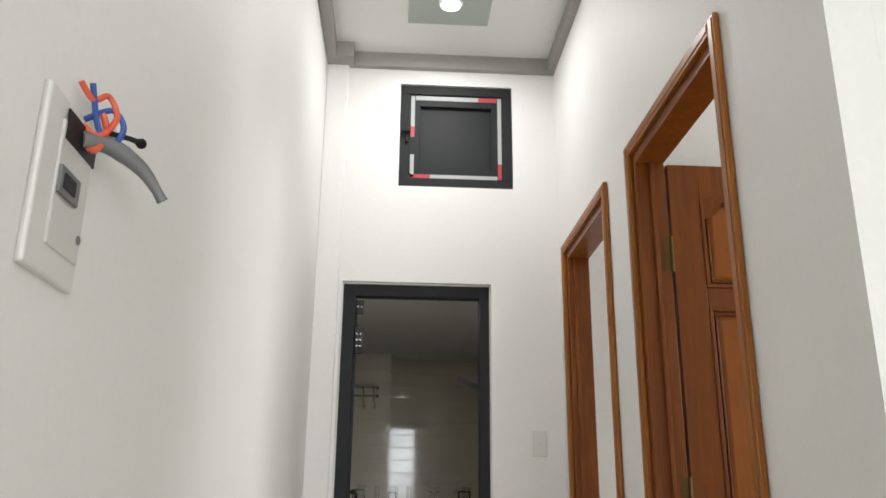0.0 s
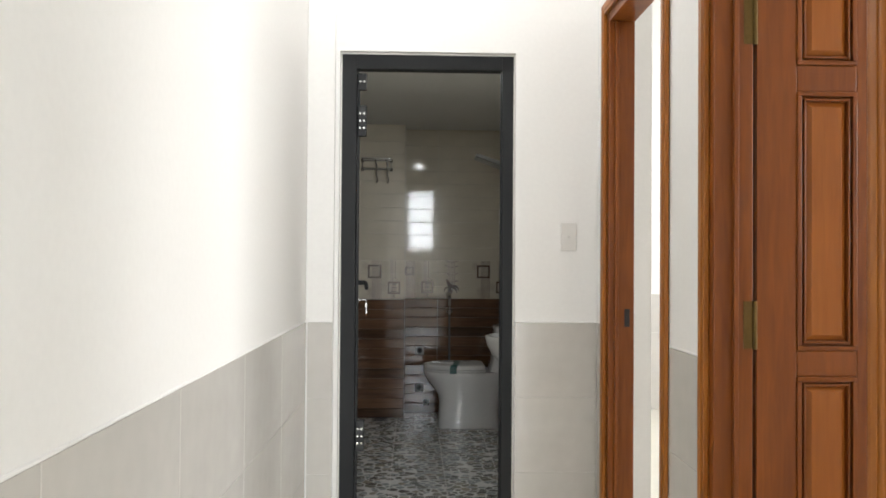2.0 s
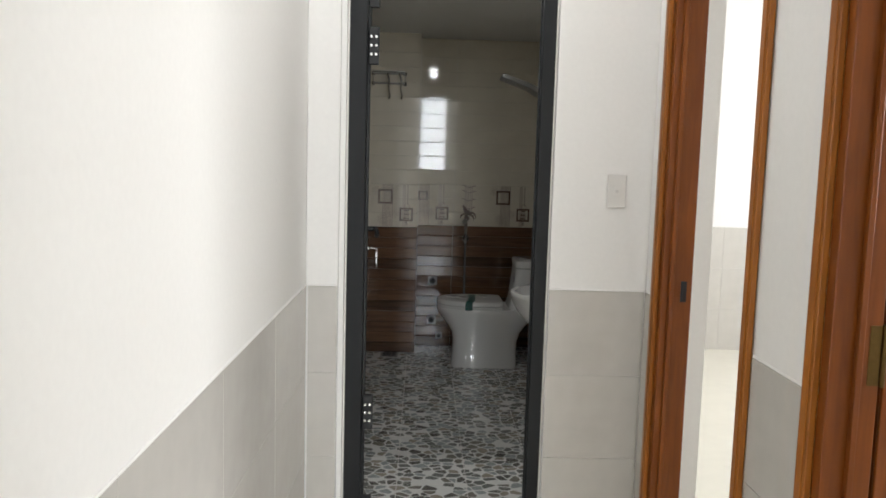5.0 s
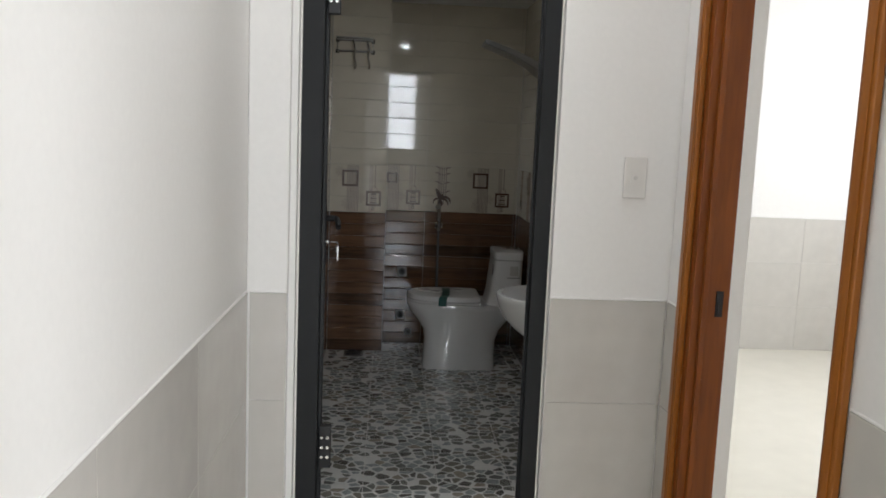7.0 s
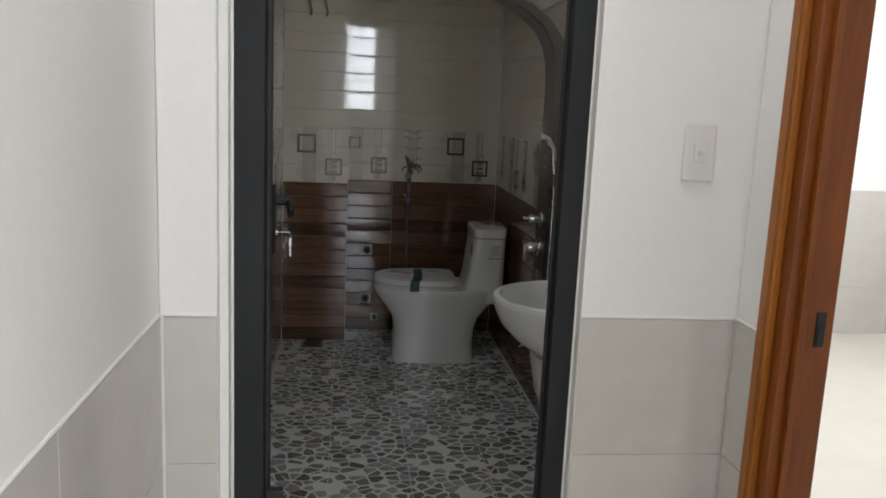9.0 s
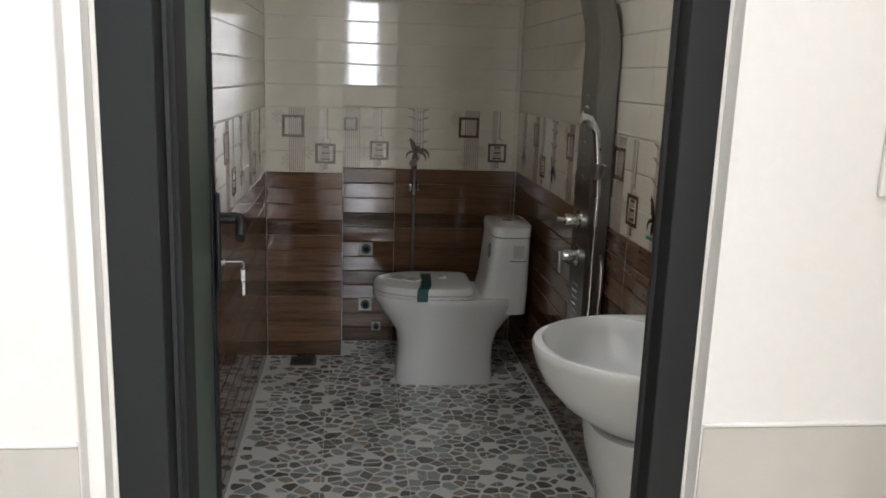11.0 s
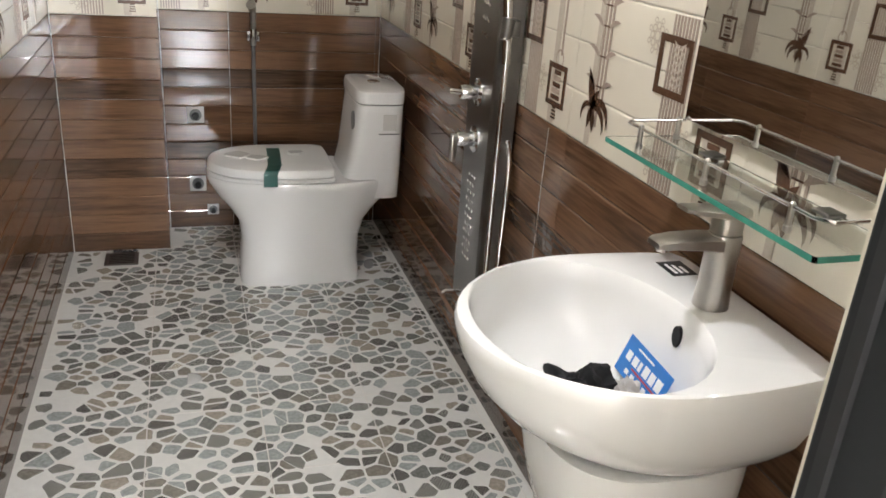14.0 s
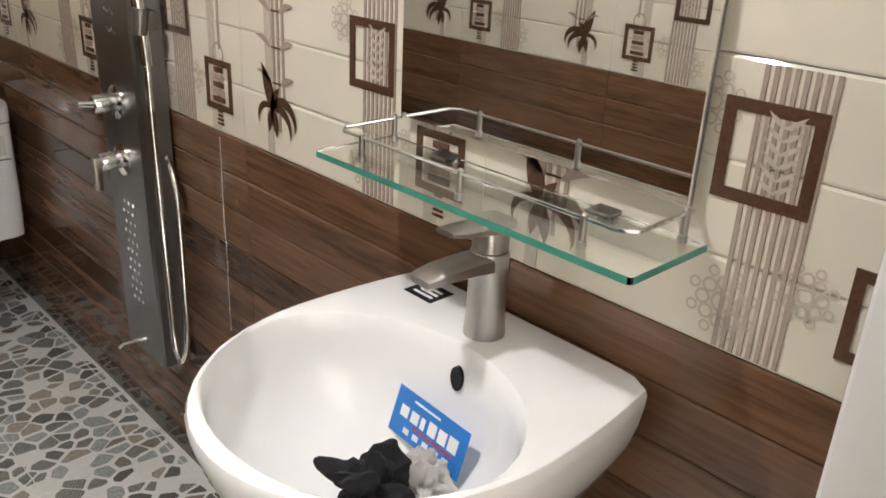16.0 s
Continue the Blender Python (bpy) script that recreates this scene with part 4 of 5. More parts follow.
cover = part("seat_cover", loft([seat_ring(0.391 + e, 0.846 - e, 0.182 - e, z) for z, e in ((0.429, 0.004), (0.432, 0.0), (0.452, 0.001), (0.460, 0.007), (0.464, 0.03), (0.466, 0.09))]), SEAT, wc, smooth=True)
bm = bmesh.new()
tp = [(0.605, TY - 0.1885, 0.405), (0.605, TY - 0.1875, 0.450), (0.609, TY - 0.1835, 0.4605), (0.614, TY - 0.172, 0.4645), (0.625, TY - 0.13, 0.4668), (0.635, TY, 0.4675), (0.64, TY + 0.1, 0.4668)]
loft([[Vector(p) + Vector((dx, 0, dz)) for dx, dz in ((-0.025, 0.0), (0.025, 0.0), (0.025, 0.0008), (-0.025, 0.0008))] for p in tp], True, bm)
part("tape", bm, TAPE_GREEN, cover, "strip of dark green tape")
random.seed(4)
FILM = material("wrinkled_film", (0.74, 0.74, 0.72), 0.06, vary=0.05, coat=1.0, bump=0.5, bump_scale=60)
for cx, cy, w in ((0.50, TY + 0.01, 0.05), (0.57, TY - 0.03, 0.04), (0.72, TY + 0.03, 0.035)):
    bm = loft([[Vector((cx + w * math.cos(a) * random.uniform(0.6, 1.1), cy + w * math.sin(a) * random.uniform(0.5, 1.0), z)) for a in [2 * math.pi * i / 9 for i in range(9)]] for z in (0.466, 0.472)])
    part("film_scrap", bm, FILM, cover, "crumpled clear protective film")
part("bolt_cover", disc((0.985, TY - 0.13, 0.06), (0, -1, 0), 0.02, 0.01, 12), CABLE_GREY, wc)

# washbasin on its pedestal
BY, BZ = 6.405, 0.862


def d_ring(xf, hw, z, xb=1.117, n=48, corner=0.016, square=0.93):
    """A D-shaped ring: round in front at xf, straight sides to the wall at xb."""
    out = []
    xm = xf + (xb - xf) * 0.56
    m = n // 2
    for i in range(m + 1):
        a = math.pi / 2 + math.pi * i / m
        out.append(Vector((xm + (xm - xf) * math.cos(a), BY + hw * math.sin(a), z)))
    for f in (0.25, 0.5, 0.75):
        out.append(Vector((xm + (xb - corner - xm) * f, BY - hw * (1 - (1 - square) * f * f), z)))
    ks = n - m - 1 - 3 - 3
    for i in range(ks):
        f = i / (ks - 1)
        y = -hw * square + 2 * hw * square * f
        edge = min(1.0, min(f, 1 - f) / 0.1)
        out.append(Vector((xb - corner * (1 - edge) ** 2, BY + y, z)))
    for f in (0.75, 0.5, 0.25):
        out.append(Vector((xm + (xb - corner - xm) * f, BY + hw * (1 - (1 - square) * f * f), z)))
    return out


def bowl_ring(cx, hx, hw, z, n=48, flat=1.0):
    """An oval ring matched point by point with d_ring."""
    out = []
    for p in d_ring(0.685, 0.21, z):
        a = math.atan2((p.y - BY) / 0.21, (p.x - 0.90) / 0.216)
        c, s = math.cos(a), math.sin(a)
        out.append(Vector((cx + hx * c * (flat if c > 0 else 1), BY + hw * s, z)))
    return out


basin = thing("washbasin", (0.92, BY, 0), "white glazed washbasin on a ceramic pedestal", "washbasin")
outer = [d_ring(xf, hw, z, xb) for z, xf, hw, xb in ((0.688, 0.795, 0.148, 1.117), (0.70, 0.778, 0.160, 1.117), (0.73, 0.735, 0.181, 1.117), (0.77, 0.698, 0.200, 1.117), (0.81, 0.676, 0.212, 1.117), (0.84, 0.667, 0.217, 1.117), (0.853, 0.665, 0.2175, 1.117), (0.860, 0.668, 0.215, 1.116), (0.862, 0.675, 0.210, 1.113))]
inner = [bowl_ring(cx, hx, hw, z, flat=fl) for z, cx, hx, hw, fl in ((0.861, 0.850, 0.163, 0.198, 0.98), (0.857, 0.850, 0.160, 0.195, 0.98), (0.83, 0.850, 0.158, 0.191, 0.97), (0.79, 0.852, 0.152, 0.182, 0.97), (0.75, 0.858, 0.128, 0.156, 0.97), (0.72, 0.862, 0.095, 0.112, 0.97), (0.705, 0.865, 0.058, 0.066, 1.0), (0.700, 0.867, 0.012, 0.012, 1.0))]
body = part("basin_body", loft(outer + inner), CERAMIC, basin, smooth=True)
part("drain", disc((0.867, BY, 0.700), (0, 0, 1), 0.022, 0.004, 20), CHROME, body, "chrome drain", True)
bm = loft([[Vector((0.9975 + 0.002 * k, BY + 0.010 * math.cos(a), 0.817 + 0.017 * math.sin(a))) for a in [2 * math.pi * i / 16 for i in range(16)]] for k in (0, 4)])
part("overflow_hole", bm, BLACK, body)
ped = [superring(xa, 1.11, BY, hw, z, 40, 2.8) for z, xa, hw in ((0.0, 0.858, 0.122), (0.03, 0.855, 0.125), (0.07, 0.862, 0.119), (0.25, 0.856, 0.118), (0.45, 0.838, 0.126), (0.53, 0.826, 0.132), (0.545, 0.818, 0.136), (0.60, 0.805, 0.145), (0.65, 0.795, 0.150), (0.686, 0.792, 0.151))]
part("pedestal", loft(ped), CERAMIC, basin, smooth=True)
stk = box(1.050, 1.094, 6.512, 6.566, BZ - 0.0012, BZ + 0.0006)
stk_part = part("sticker", stk, BLACK, body, "black label with white unreadable print")
bm = bmesh.new()
for k in range(3):
    box(1.058 + 0.010 * k, 1.063 + 0.010 * k, 6.520, 6.556 - 0.006 * k, BZ + 0.0006, BZ + 0.0010, bm=bm)
part("print_bar", bm, CARD_WHITE, stk_part)

# mixer tap
TX, TAPY = 1.050, 6.412
tap = thing("mixer_tap", (TX, TAPY, BZ), "brushed nickel single-lever tap on the washbasin", "tap")
part("column", loft([circle((TX, TAPY, z), (1, 0, 0), (0, 1, 0), r, 24) for z, r in ((BZ, 0.0265), (BZ + 0.004, 0.0265), (BZ + 0.03, 0.0245), (BZ + 0.08, 0.0235), (BZ + 0.110, 0.0245), (BZ + 0.113, 0.0225))]), BRUSHED, tap, smooth=True)
sp = []
for f, w, h, z in ((0.0, 0.021, 0.011, 0.099), (0.3, 0.021, 0.0095, 0.103), (0.7, 0.0205, 0.0075, 0.1045), (0.93, 0.019, 0.006, 0.103), (1.0, 0.015, 0.004, 0.102)):
    x = TX - 0.005 - 0.108 * f
    sp.append([Vector((x, TAPY + w * c, BZ + z + h * s)) for c, s in ((-1, -0.7), (-0.8, -1), (0.8, -1), (1, -0.7), (1, 0.7), (0.8, 1), (-0.8, 1), (-1, 0.7))])
part("spout", loft(sp), BRUSHED, tap, smooth=True)
part("aerator", tube([(TX - 0.098, TAPY, BZ + 0.100), (TX - 0.098, TAPY, BZ + 0.091)], 0.010, 14), CHROME, tap, smooth=True)
part("cartridge", loft([circle((TX, TAPY, z), (1, 0, 0), (0, 1, 0), r, 24) for z, r in ((BZ + 0.115, 0.0225), (BZ + 0.130, 0.0225), (BZ + 0.140, 0.021))]), BRUSHED, tap, smooth=True)
lv = []
for f, w, h, z in ((0.0, 0.021, 0.007, 0.141), (0.35, 0.0215, 0.006, 0.145), (0.8, 0.019, 0.004, 0.150), (1.0, 0.014, 0.003, 0.153)):
    x = TX + 0.022 - 0.100 * f
    lv.append([Vector((x, TAPY + w * c, BZ + z + h * s)) for c, s in ((-1, -0.6), (-0.8, -1), (0.8, -1), (1, -0.6), (1, 0.6), (0.8, 1), (-0.8, 1), (-1, 0.6))])
part("lever", loft(lv), BRUSHED, tap, smooth=True)

# advertising card leaning in the basin
card = thing("card", (0.965, 6.40, 0.728), "bright blue printed card leaning inside the washbasin", "card")
ca, cbv, cc = Vector((0.972, 6.476, 0.786)), Vector((0.962, 6.340, 0.788)), Vector((0.946, 6.470, 0.734))
u, v = (cbv - ca), (cc - ca)
nrm = u.cross(v).normalized()
if nrm.x > 0:
    nrm = -nrm


def card_quad(u0, u1, v0, v1, d0, d1):
    return loft([[ca + u * a + v * b + nrm * d for a, b in ((u0, v0), (u1, v0), (u1, v1), (u0, v1))] for d in (d0, d1)])


sheet = part("sheet", card_quad(0, 1, 0, 1, -0.0005, 0.0005), CARD_BLUE, card)
bm = bmesh.new()
for i, (a, b, c, e) in enumerate(((0.10, 0.21, 0.34, 0.58), (0.25, 0.36, 0.34, 0.58), (0.39, 0.45, 0.34, 0.58), (0.50, 0.61, 0.30, 0.58), (0.64, 0.75, 0.30, 0.58), (0.78, 0.90, 0.28, 0.58), (0.25, 0.62, 0.12, 0.17))):
    merge(bm, card_quad(a, b, c, e, 0.0006, 0.0009))
part("logo_shape", bm, CARD_WHITE, sheet)
bm = card_quad(0.3, 0.86, 0.64, 0.69, 0.0006, 0.0009)
part("print_bar", bm, TAPE_RED, sheet)
bm = bmesh.new()
for k in range(5):
    merge(bm, card_quad(0.2 + 0.14 * k, 0.28 + 0.14 * k, 0.76, 0.88, 0.0006, 0.0009))
part("print_icon", bm, CARD_WHITE, sheet)


def cloth(name, cx, cy, cz, rx, ry, rz, mat, label, seed, rot):
    random.seed(seed)
    bm = bmesh.new()
    bmesh.ops.create_icosphere(bm, subdivisions=5, radius=1)
    for w in bm.verts:
        n = noise.noise(w.co * 1.4 + Vector((seed, 0, 0))) * 0.5 + noise.noise(w.co * 2.6 + Vector((0, seed, 0))) * 0.32 - abs(noise.noise(w.co * 3.4)) * 0.30
        p = w.co * (0.85 + n)
        w.co = Vector((p.x * rx, p.y * ry, max(p.z, -0.35) * rz))
    bmesh.ops.transform(bm, matrix=pose(cx, cy, cz, 0, 0, rot), verts=bm.verts)
    t = solo(name, bm, mat, label, "cloth", smooth=True, origin=(cx, cy, cz))
    return t


cloth("cloth_rag", 0.842, 6.374, 0.750, 0.060, 0.046, 0.054, BLACK_CLOTH, "crumpled black cloth in the washbasin", 3, -35)
cloth("cloth_rag", 0.896, 6.352, 0.742, 0.038, 0.036, 0.044, GREY_CLOTH, "crumpled pale grey cloth in the washbasin", 8, 20)

# mirror and glass shelf over the basin
mir = thing("mirror", (BRX, 6.425, 1.075), "frameless rectangular wall mirror over the shelf", "mirror")
mb = part("back_board", box(BRX - 0.012, BRX - 0.007, 6.203, 6.662, 1.076, 1.72), CABLE_GREY, mir)
part("mirror_glass", box(BRX - 0.0165, BRX - 0.012, 6.203, 6.662, 1.076, 1.72, 0.001, seg=1), MIRROR, mir)
sh = thing("glass_shelf", (1.07, 6.43, 1.036), "green-edged glass shelf with a chrome gallery rail", "shelf")
SY0, SY1, SX0, SX1, SZ = 6.178, 6.686, 0.990, BRX - 0.009, 1.037
bm = box(SX0, SX1, SY0, SY1, SZ - 0.004, SZ + 0.004)
ver = [e for e in bm.edges if abs(e.verts[0].co.z - e.verts[1].co.z) > 0.005 and e.verts[0].co.x < 1.05]
bmesh.ops.bevel(bm, geom=ver, offset=0.004, segments=2, profile=0.5, affect="EDGES")
slab = part("slab", bm, GLASS, sh)
bm = box(SX0 - 0.0012, SX0 - 0.0002, SY0 + 0.004, SY1 - 0.004, SZ - 0.0038, SZ + 0.0038)
box(SX0 + 0.004, SX1, SY0 - 0.0012, SY0 - 0.0002, SZ - 0.0038, SZ + 0.0038, bm=bm)
box(SX0 + 0.004, SX1, SY1 + 0.0002, SY1 + 0.0012, SZ - 0.0038, SZ + 0.0038, bm=bm)
part("edge", bm, GLASS_GREEN, sh, "green polished glass edge")
RZ = SZ + 0.036
path = [(SX1 - 0.004, SY1 - 0.022, RZ), (SX0 + 0.034, SY1 - 0.022, RZ), (SX0 + 0.020, SY1 - 0.036, RZ), (SX0 + 0.020, SY0 + 0.036, RZ), (SX0 + 0.034, SY0 + 0.020, RZ), (SX1 - 0.004, SY0 + 0.020, RZ)]
part("gallery_rail", tube(path, 0.0026, 8), CHROME, sh, smooth=True)
for x, y in ((SX0 + 0.020, SY1 - 0.075), (SX0 + 0.020, 6.43), (SX0 + 0.020, SY0 + 0.075), (SX1 - 0.016, SY1 - 0.022), (SX1 - 0.016, SY0 + 0.020)):
    part("post", loft([circle((x, y, z), (1, 0, 0), (0, 1, 0), r, 12) for z, r in ((SZ + 0.004, 0.0055), (SZ + 0.012, 0.0055), (SZ + 0.013, 0.004), (RZ + 0.004, 0.004), (RZ + 0.006, 0.002))]), BRUSHED, sh, smooth=True)
for y in (6.30, 6.56):
    part("bracket", box(SX1 - 0.030, SX1, y - 0.016, y + 0.016, SZ + 0.0045, SZ + 0.010, 0.002), STEEL, sh)
    part("bracket_foot", box(SX1 - 0.012, SX1, y - 0.012, y + 0.012, SZ - 0.014, SZ - 0.0045, 0.002), CHROME, sh)

# shower panel with its curved arm
spn = thing("shower_panel", (BRX, 7.50, 0.21), "dark brushed steel shower panel with jets and hand shower", "shower")
PY0, PY1 = 7.405, 7.595
curve = [(1.062, 0.33), (1.060, 0.6), (1.060, 1.0), (1.060, 1.35), (1.062, 1.50), (1.055, 1.58), (1.035, 1.655), (0.995, 1.72), (0.93, 1.772), (0.84, 1.822), (0.69, 1.878)]
rings = []
for i, (x, z) in enumerate(curve):
    a, b = curve[max(0, i - 1)], curve[min(len(curve) - 1, i + 1)]
    d = Vector((b[0] - a[0], 0, b[1] - a[1])).normalized()
    nn = Vector((d.z, 0, -d.x))
    f = max(0, i - 4) / 6
    th = 0.066 * (1 - f) + 0.022 * f
    hw = (PY1 - PY0) / 2 * (1 - 0.12 * f)
    c = Vector((x, 7.50, z))
    rings.append([c + nn * o + Vector((0, hw * w, 0)) for o, w in ((0, -0.94), (0, 0.94), (0.006, 1), (th, 1), (th, -1), (0.006, -1))])
panel = part("panel_body", loft(rings), STEEL, spn, smooth=True)
for gy in (7.455, 7.545):
    for k in range(8):
        z = 1.083 + 0.0385 * k
        bm = tube([(1.060, gy - 0.020, z - 0.003), (1.057, gy - 0.020, z - 0.003)], 0.004, 8)
        for j in range(1, 4):
            tube([(1.060, gy - 0.020 + 0.012 * j, z + 0.003 * (j % 2)), (1.057, gy - 0.020 + 0.012 * j, z + 0.003 * (j % 2))], 0.004, 8, bm)
        if gy < 7.5:
            bmesh.ops.translate(bm, verts=bm.verts, vec=(0, 0.04, 0))
            part("body_jet", bm, CHROME, panel)
        else:
            bm.free()
for k in range(11):
    z = 0.475 + 0.0235 * k
    bm = bmesh.new()
    for j in range(3):
        tube([(1.0615, 7.475 + 0.022 * j + (0.008 if k % 2 else 0), z), (1.0575, 7.475 + 0.022 * j + (0.008 if k % 2 else 0), z)], 0.0045, 8, bm)
    part("lower_jet", bm, CHROME, panel)
for z, big in ((0.936, False), (0.812, True)):
    kb = part("knob", loft([circle((x, 7.50, z), (0, 1, 0), (0, 0, 1), r, 24) for x, r in ((1.059, 0.036), (1.053, 0.036), (1.050, 0.020), (1.010, 0.019), (1.006, 0.016))]), CHROME, spn, "round chrome control knob", True)
    if big:
        part("knob_lever", box(0.992, 1.008, 7.494, 7.512, z - 0.062, z + 0.012, 0.004), BRUSHED, kb, smooth=True)
    else:
        part("knob_pin", tube([(1.010, 7.50, z), (0.985, 7.515, z)], 0.007, 12), CHROME, kb, smooth=True)
part("holder", merge(box(1.075, 1.105, 7.372, 7.406, 1.095, 1.135, 0.006), tube([(1.07, 7.385, 1.09), (1.075, 7.38, 1.14)], 0.016, 12)), STEEL, spn, smooth=True)
hs = part("hand_shower", tube([(1.078, 7.383, 1.03), (1.074, 7.383, 1.12), (1.062, 7.385, 1.24), (1.035, 7.387, 1.28), (1.01, 7.388, 1.285)], [0.011, 0.012, 0.013, 0.018, 0.022], 12), CHROME, spn, smooth=True)
hose = smooth_path([(1.078, 7.383, 1.03), (1.074, 7.375, 0.85), (1.066, 7.352, 0.62), (1.060, 7.335, 0.45), (1.060, 7.318, 0.40), (1.066, 7.306, 0.40), (1.075, 7.302, 0.46), (1.086, 7.318, 0.62), (1.10, 7.35, 0.78), (1.11, 7.402, 0.83)], 24)
part("hose", tube(hose, [0.0075 if i % 2 else 0.0066 for i in range(len(hose))], 10), CHROME, spn, "ribbed chrome shower hose", True)
part("spout", tube([(1.07, 7.49, 0.372), (1.005, 7.49, 0.374), (0.996, 7.49, 0.368)], 0.006, 10), CHROME, spn, smooth=True)

# bidet sprayer on the back wall
bd = thing("bidet_sprayer", (0.60, BBY, 0.36), "chrome bidet sprayer on its holder with a dark hose", "bidet sprayer")
part("holder", merge(box(0.575, 0.627, BBY - 0.035, BBY - 0.008, 0.815, 0.855, 0.004), tube([(0.601, BBY - 0.03, 0.80), (0.601, BBY - 0.045, 0.87)], 0.014, 12)), CHROME, bd, smooth=True)
part("spray_handle", tube(smooth_path([(0.601, BBY - 0.038, 0.80), (0.601, BBY - 0.045, 0.88), (0.600, BBY - 0.055, 0.94), (0.590, BBY - 0.085, 0.965)], 5), [0.011] * 10 + [0.013, 0.014, 0.016, 0.018, 0.019, 0.02], 12), BRUSHED, bd, smooth=True)
part("hose", tube(smooth_path([(0.601, BBY - 0.038, 0.80), (0.602, BBY - 0.03, 0.6), (0.604, BBY - 0.025, 0.3), (0.60, BBY - 0.03, 0.12)], 8), 0.0075, 8), CABLE_GREY, bd, smooth=True)


def valve(x, z, s):
    t = thing("wall_valve", (x, BBY - 0.008, z), "capped water outlet with a pale square cut-out round it", "valve", "water outlets on the back wall")
    part("patch", box(x - s, x + s, BBY - 0.0115, BBY - 0.0078, z - s, z + s, 0.001, seg=1), PALE_PLASTIC, t)
    part("collar", disc((x, BBY - 0.0115, z), (0, -1, 0), s * 0.72, 0.012, 20), CABLE_GREY, t, smooth=True)
    part("plug", disc((x, BBY - 0.0235, z), (0, -1, 0), s * 0.45, 0.02, 6), BLACK, t)


valve(0.363, 0.505, 0.034)
valve(0.361, 0.205, 0.034)
valve(0.42, 0.085, 0.024)

# floor drain by the boxed corner
dr = thing("floor_drain", (0.058, 8.69, 0.0), "square dark metal floor drain", "drain")
part("grate", box(-0.005, 0.12, 8.63, 8.75, 0.0025, 0.0065, 0.001, seg=1), STEEL, dr)
for k in range(6):
    part("slot", box(0.012, 0.104, 8.645 + 0.016 * k, 8.651 + 0.016 * k, 0.0062, 0.0072), BLACK, dr)
rubble = bmesh.new()
random.seed(2)
for k in range(5):
    x, y = 0.03 + 0.018 * k, 8.765 + random.uniform(-0.006, 0.006)
    loft([[Vector((x + r * math.cos(a), y + r * 0.6 * math.sin(a), z)) for a in [math.pi * i / 3.5 for i in range(7)]] for z, r in ((0.002, 0.012), (0.010, 0.006))], True, rubble)
solo("rubble", rubble, BLACK, "dark crumbs of mortar beside the drain", "debris", kind="stuff")

# small shiny pale drop-shaped blob on the floor
drop = bmesh.new()
loft([[Vector((0.310 + r * (0.85 * math.cos(a) + 0.25 * math.cos(2 * a)), 7.750 + r * 1.25 * math.sin(a), z)) for a in [2 * math.pi * i / 20 for i in range(20)]] for z, r in ((0.0016, 0.026), (0.0045, 0.024), (0.0062, 0.018), (0.0068, 0.009))], True, drop)
solo("plastic_cap", drop, PALE_GLOSS, "small shiny pale drop-shaped blob on the pebbled floor", "cap", smooth=True, origin=(0.310, 7.750, 0.0016))

# towel rack on the boxed corner
rk = thing("towel_rack", (0.02, JY - 0.008, 1.83), "chrome folding towel rack high on the wall", "towel rack")
for x in (-0.095, 0.128):
    for z in (1.942, 2.010):
        part("mount", box(x - 0.011, x + 0.011, JY - 0.030, JY - 0.008, z - 0.012, z + 0.012, 0.003), BLACK, rk)
    part("side_plate", box(x - 0.004, x + 0.004, JY - 0.036, JY - 0.030, 1.934, 2.018, 0.002), CHROME, rk)
for z, dy in ((2.010, 0.045), (1.942, 0.045), (2.014, 0.135)):
    part("rail", tube([(-0.095, JY - dy, z), (0.128, JY - dy, z)], 0.0075, 10), CHROME, rk, smooth=True)
for x in (0.015, 0.100):
    part("hook_arm", tube(smooth_path([(x - 0.012, JY - 0.045, 2.010), (x - 0.002, JY - 0.085, 1.985), (x + 0.006, JY - 0.110, 1.940), (x, JY - 0.100, 1.905), (x + 0.010, JY - 0.090, 1.860), (x + 0.004, JY - 0.075, 1.835)], 5), 0.0065, 8), CHROME, rk, smooth=True)
    part("cross_arm", tube([(x - 0.012, JY - 0.045, 2.010), (x - 0.012, JY - 0.135, 2.014)], 0.005, 8), CHROME, rk, smooth=True)

# beaded pull chain of the shelf side
ch = bmesh.new()
for k in range(70):
    z = 0.92 - 0.006 * k
    loft([circle((BRX - 0.013, 7.190 - 0.001 * math.sin(k * 0.2), z + dz), (1, 0, 0), (0, 1, 0), r, 6) for dz, r in ((-0.0022, 0.0008), (0, 0.0022), (0.0022, 0.0008))], True, ch)
solo("bead_chain", ch, CHROME, "thin beaded chain hanging down the tiled wall", "chain", smooth=True)
BASE[0] = CORRIDOR

# ---- tiles, last ----
wainscot(wall_left, (LX, 0, 0), 90, [2.69, 3.33, 3.92, 4.505, 5.09, 5.655])
wainscot(pilaster, (LX + 0.0085, 5.655, 0), 0, [0, 0.1025])
wainscot(wall_right, (RX, 0, 0), 90, [3.12, 3.578])
wainscot(wall_right, (RX, 0, 0), 90, [4.437, 4.723])
wainscot(wall_right, (RX, 0, 0), 90, [5.567, 5.682])
wainscot(wall_door, (0.759, DY, 0), 0, [0, 0.342])
wainscot(wall_bed, (1.352, 8.84, 0), 0, [0, 0.6, 1.2, 1.8, 2.4, 2.85])
tile_wall(wall_bath_right, (BRX + 0.0085, 9.02, 0), -90, 9.02 - 5.873, 0.61 - (9.02 - 8.95))
tile_wall(wall_bath_left, (BLX - 0.0085, 5.873, 0), 90, JY - 5.873, 0.61 - (5.97 - 5.873))
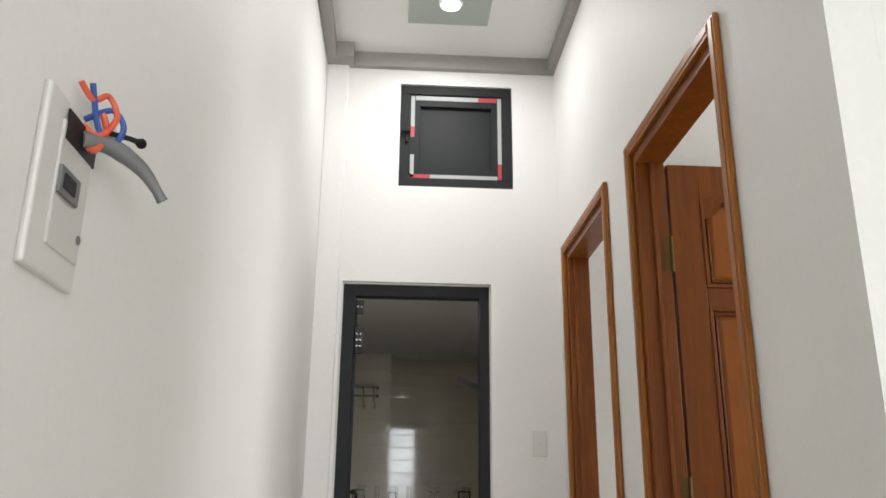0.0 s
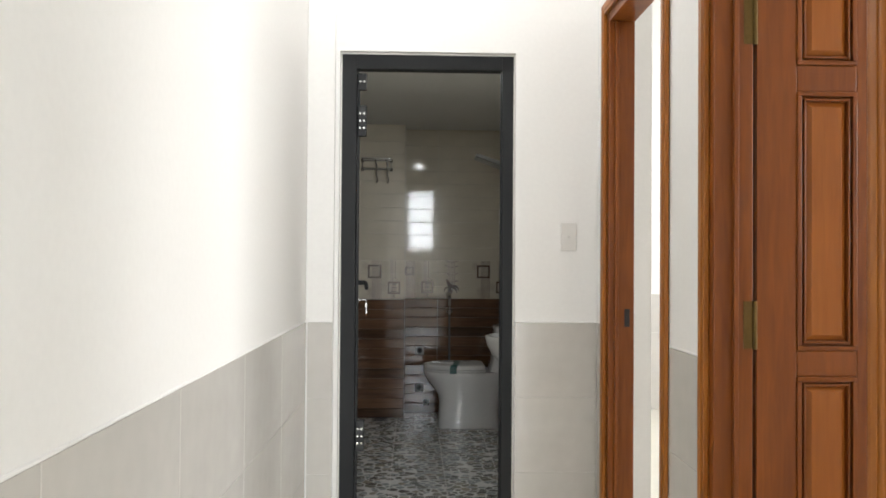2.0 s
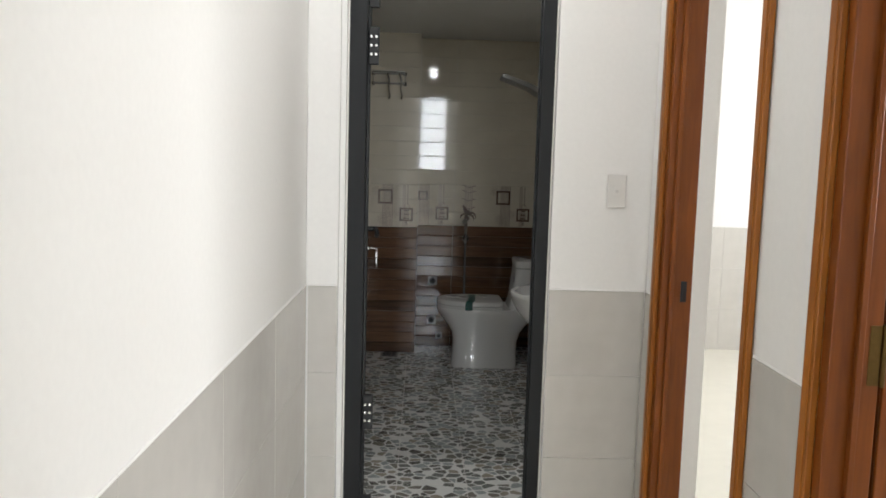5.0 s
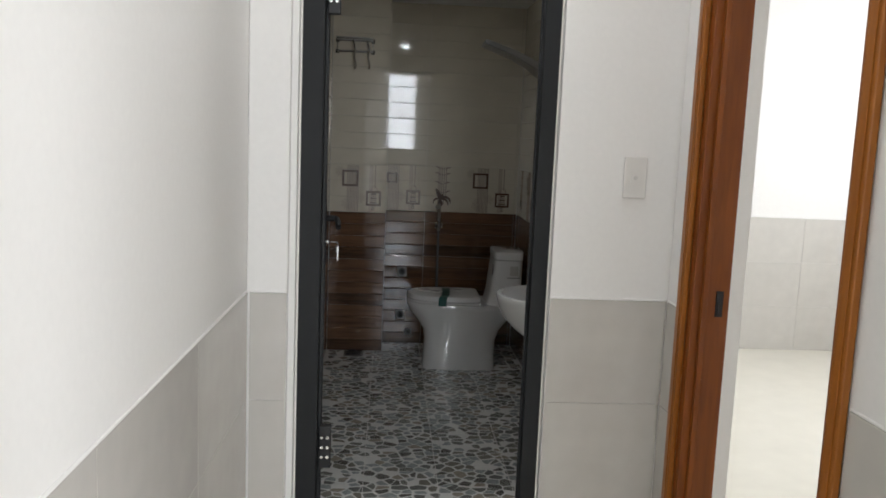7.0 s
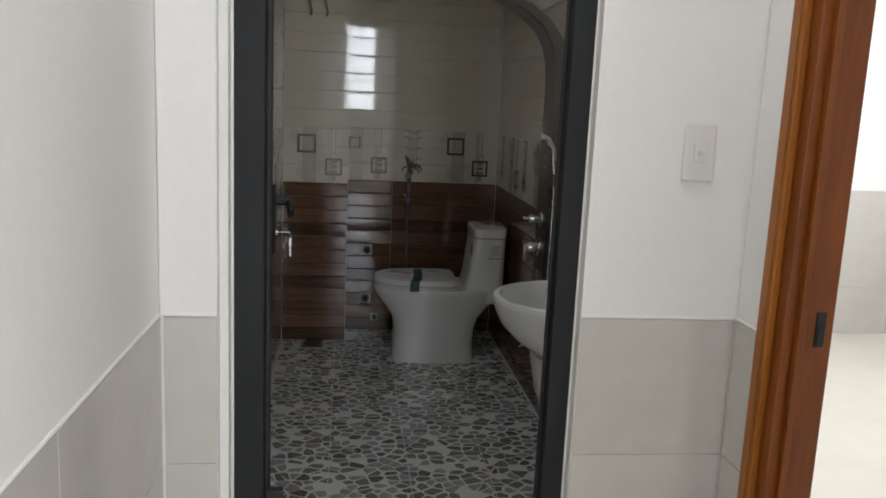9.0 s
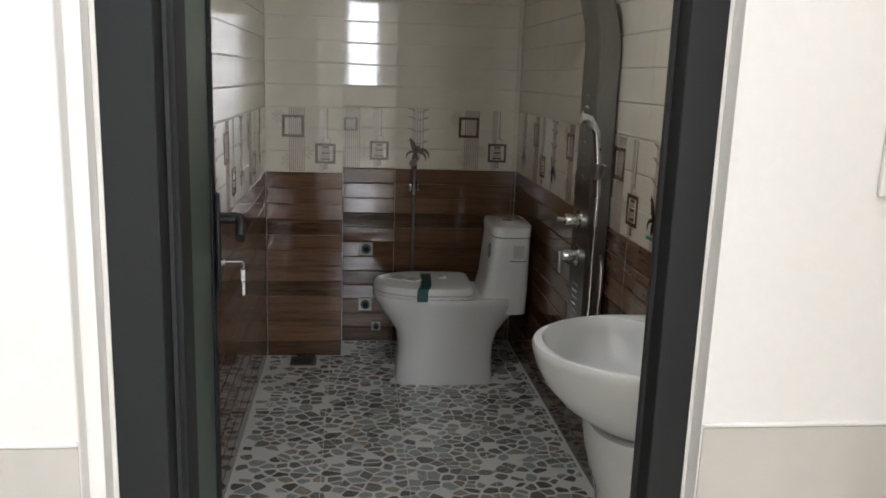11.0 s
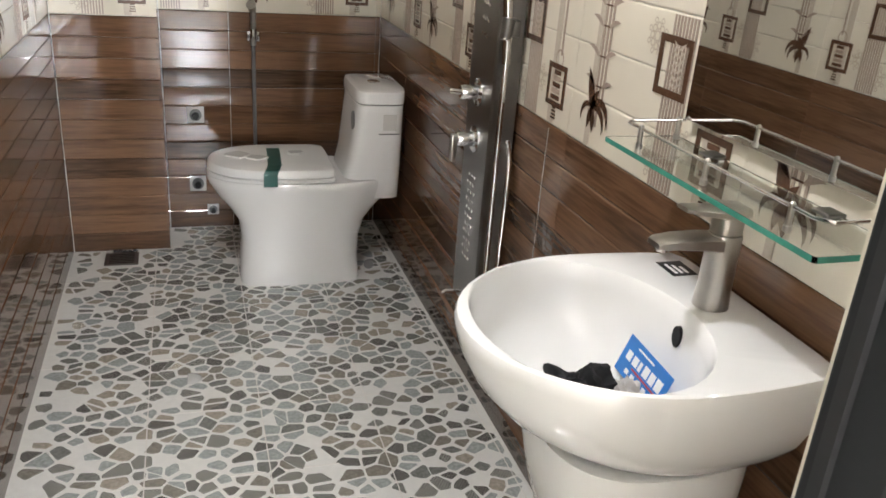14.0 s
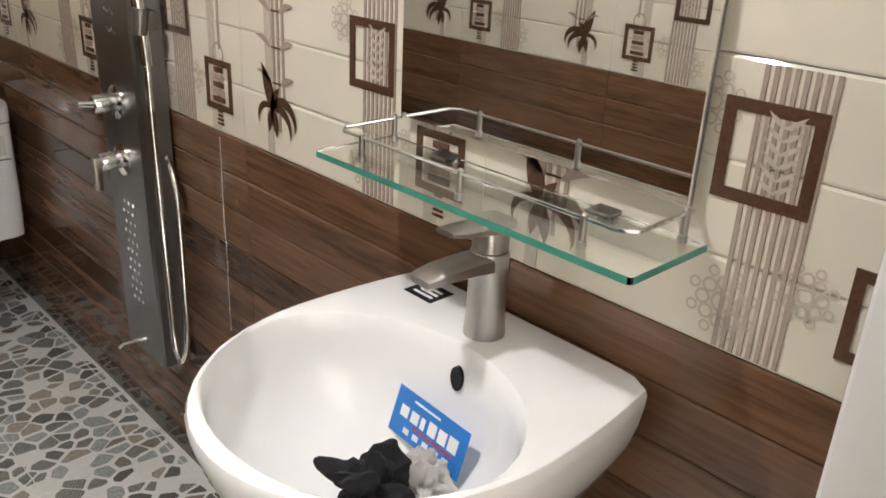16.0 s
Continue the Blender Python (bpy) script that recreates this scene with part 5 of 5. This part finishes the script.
tile_wall(wall_bath_back, (JX, BBY + 0.0085, 0), 0, BRX - JX, 0.344)
tile_wall(wall_bath_back, (BLX, JY + 0.0085, 0), 0, JX - BLX, 0.61 - 0.366)
tile_wall(wall_bath_back, (JX - 0.0085, JY, 0), 90, BBY - JY, 0.15)

# ---- pebbles of the bathroom floor ----
rng = np.random.default_rng(7)
SX, SYP = 0.062, 0.037
nx, ny = int(1.30 / SX) + 2, int(3.3 / SYP) + 2
pts = np.zeros((nx, ny, 2))
for i in range(nx):
    for j in range(ny):
        pts[i, j] = (-0.15 + (i + 0.5 * (j % 2)) * SX + rng.uniform(-0.48, 0.48) * SX, 5.74 + j * SYP + rng.uniform(-0.48, 0.48) * SYP)


def clip(poly, mid, nrm2):
    out = []
    for k in range(len(poly)):
        p, q = poly[k], poly[(k + 1) % len(poly)]
        dp, dq = (p - mid) @ nrm2, (q - mid) @ nrm2
        if dp <= 0:
            out.append(p)
        if dp * dq < 0:
            out.append(p + (q - p) * (dp / (dp - dq)))
    return out


far = bmesh.new()
near_count = 0
for i in range(1, nx - 1):
    for j in range(1, ny - 1):
        c = pts[i, j]
        keep, size, stretch = rng.random() > 0.13, rng.uniform(0.70, 0.97), rng.uniform(0.74, 1.0)
        if not keep:
            continue
        poly = [c + np.array(o) * 0.09 for o in ((-1, -1), (1, -1), (1, 1), (-1, 1))]
        for a in range(max(0, i - 2), min(nx, i + 3)):
            for b in range(max(0, j - 2), min(ny, j + 3)):
                if (a, b) != (i, j):
                    poly = clip(poly, (c + pts[a, b]) / 2, pts[a, b] - c)
        for mid, out in (((BLX + 0.005, 0), (-1, 0)), ((BRX - 0.005, 0), (1, 0)), ((0, 5.74), (0, -1)), ((0, (JY if c[0] < JX else BBY) - 0.005), (0, 1))):
            poly = clip(poly, np.array(mid), np.array(out))
        if len(poly) < 3:
            continue
        g = sum(poly) / len(poly)
        poly = [g + (p - g) * np.array((size, size * stretch)) for p in poly]
        poly = [q for k in range(len(poly)) for q in (poly[k] * 0.91 + poly[(k + 1) % len(poly)] * 0.09, poly[k] * 0.09 + poly[(k + 1) % len(poly)] * 0.91)]
        lo, hi = np.min(poly, axis=0), np.max(poly, axis=0)
        if min(hi - lo) < 0.012 or (lo[0] < JX + 0.004 and hi[1] > JY - 0.004):
            continue
        if hi[0] > -0.01 and lo[0] < 0.125 and hi[1] > 8.625 and lo[1] < 8.755:
            continue
        rings = [[Vector((*p, 0.0)) for p in poly], [Vector((*(g + (p - g) * 0.95), 0.0016)) for p in poly]]
        if 6.55 < c[1] < 7.35 and near_count < 300:
            near_count += 1
            bm = bmesh.new()
            loft([[p - Vector((*g, 0)) for p in r] for r in rings], False, bm)
            bm.faces.new([v for v in bm.verts][len(poly):])
            ob = new("pebble", finish("pebble", bm, STONE))
            ob.location = (*g, 0.0)
            ob.parent = floor_bath
        else:
            rows = [[far.verts.new(p) for p in r] for r in rings]
            n = len(poly)
            for k in range(n):
                far.faces.new((rows[0][k], rows[0][(k + 1) % n], rows[1][(k + 1) % n], rows[1][k]))
            far.faces.new(rows[1])
pb = new("pebbles", finish("pebbles", far, STONE))
pb.parent = floor_bath
tagged(pb, "grey pebbles set in the floor tiles", kind="stuff")
for x in (0.187, 0.495, 0.803, 1.111):
    ob = new("grout_line", finish("grout_line", box(x - 0.0015, x + 0.0015, 5.88, 9.01 if x > JX else JY - 0.01, 0.0, 0.0018), GROUT))
    ob.parent = floor_bath
for y in [6.03 + 0.308 * k for k in range(10)]:
    ob = new("grout_line", finish("grout_line", box(BLX + 0.002, BRX - 0.002, y - 0.0015, y + 0.0015, 0.0, 0.0014), GROUT))
    ob.parent = floor_bath
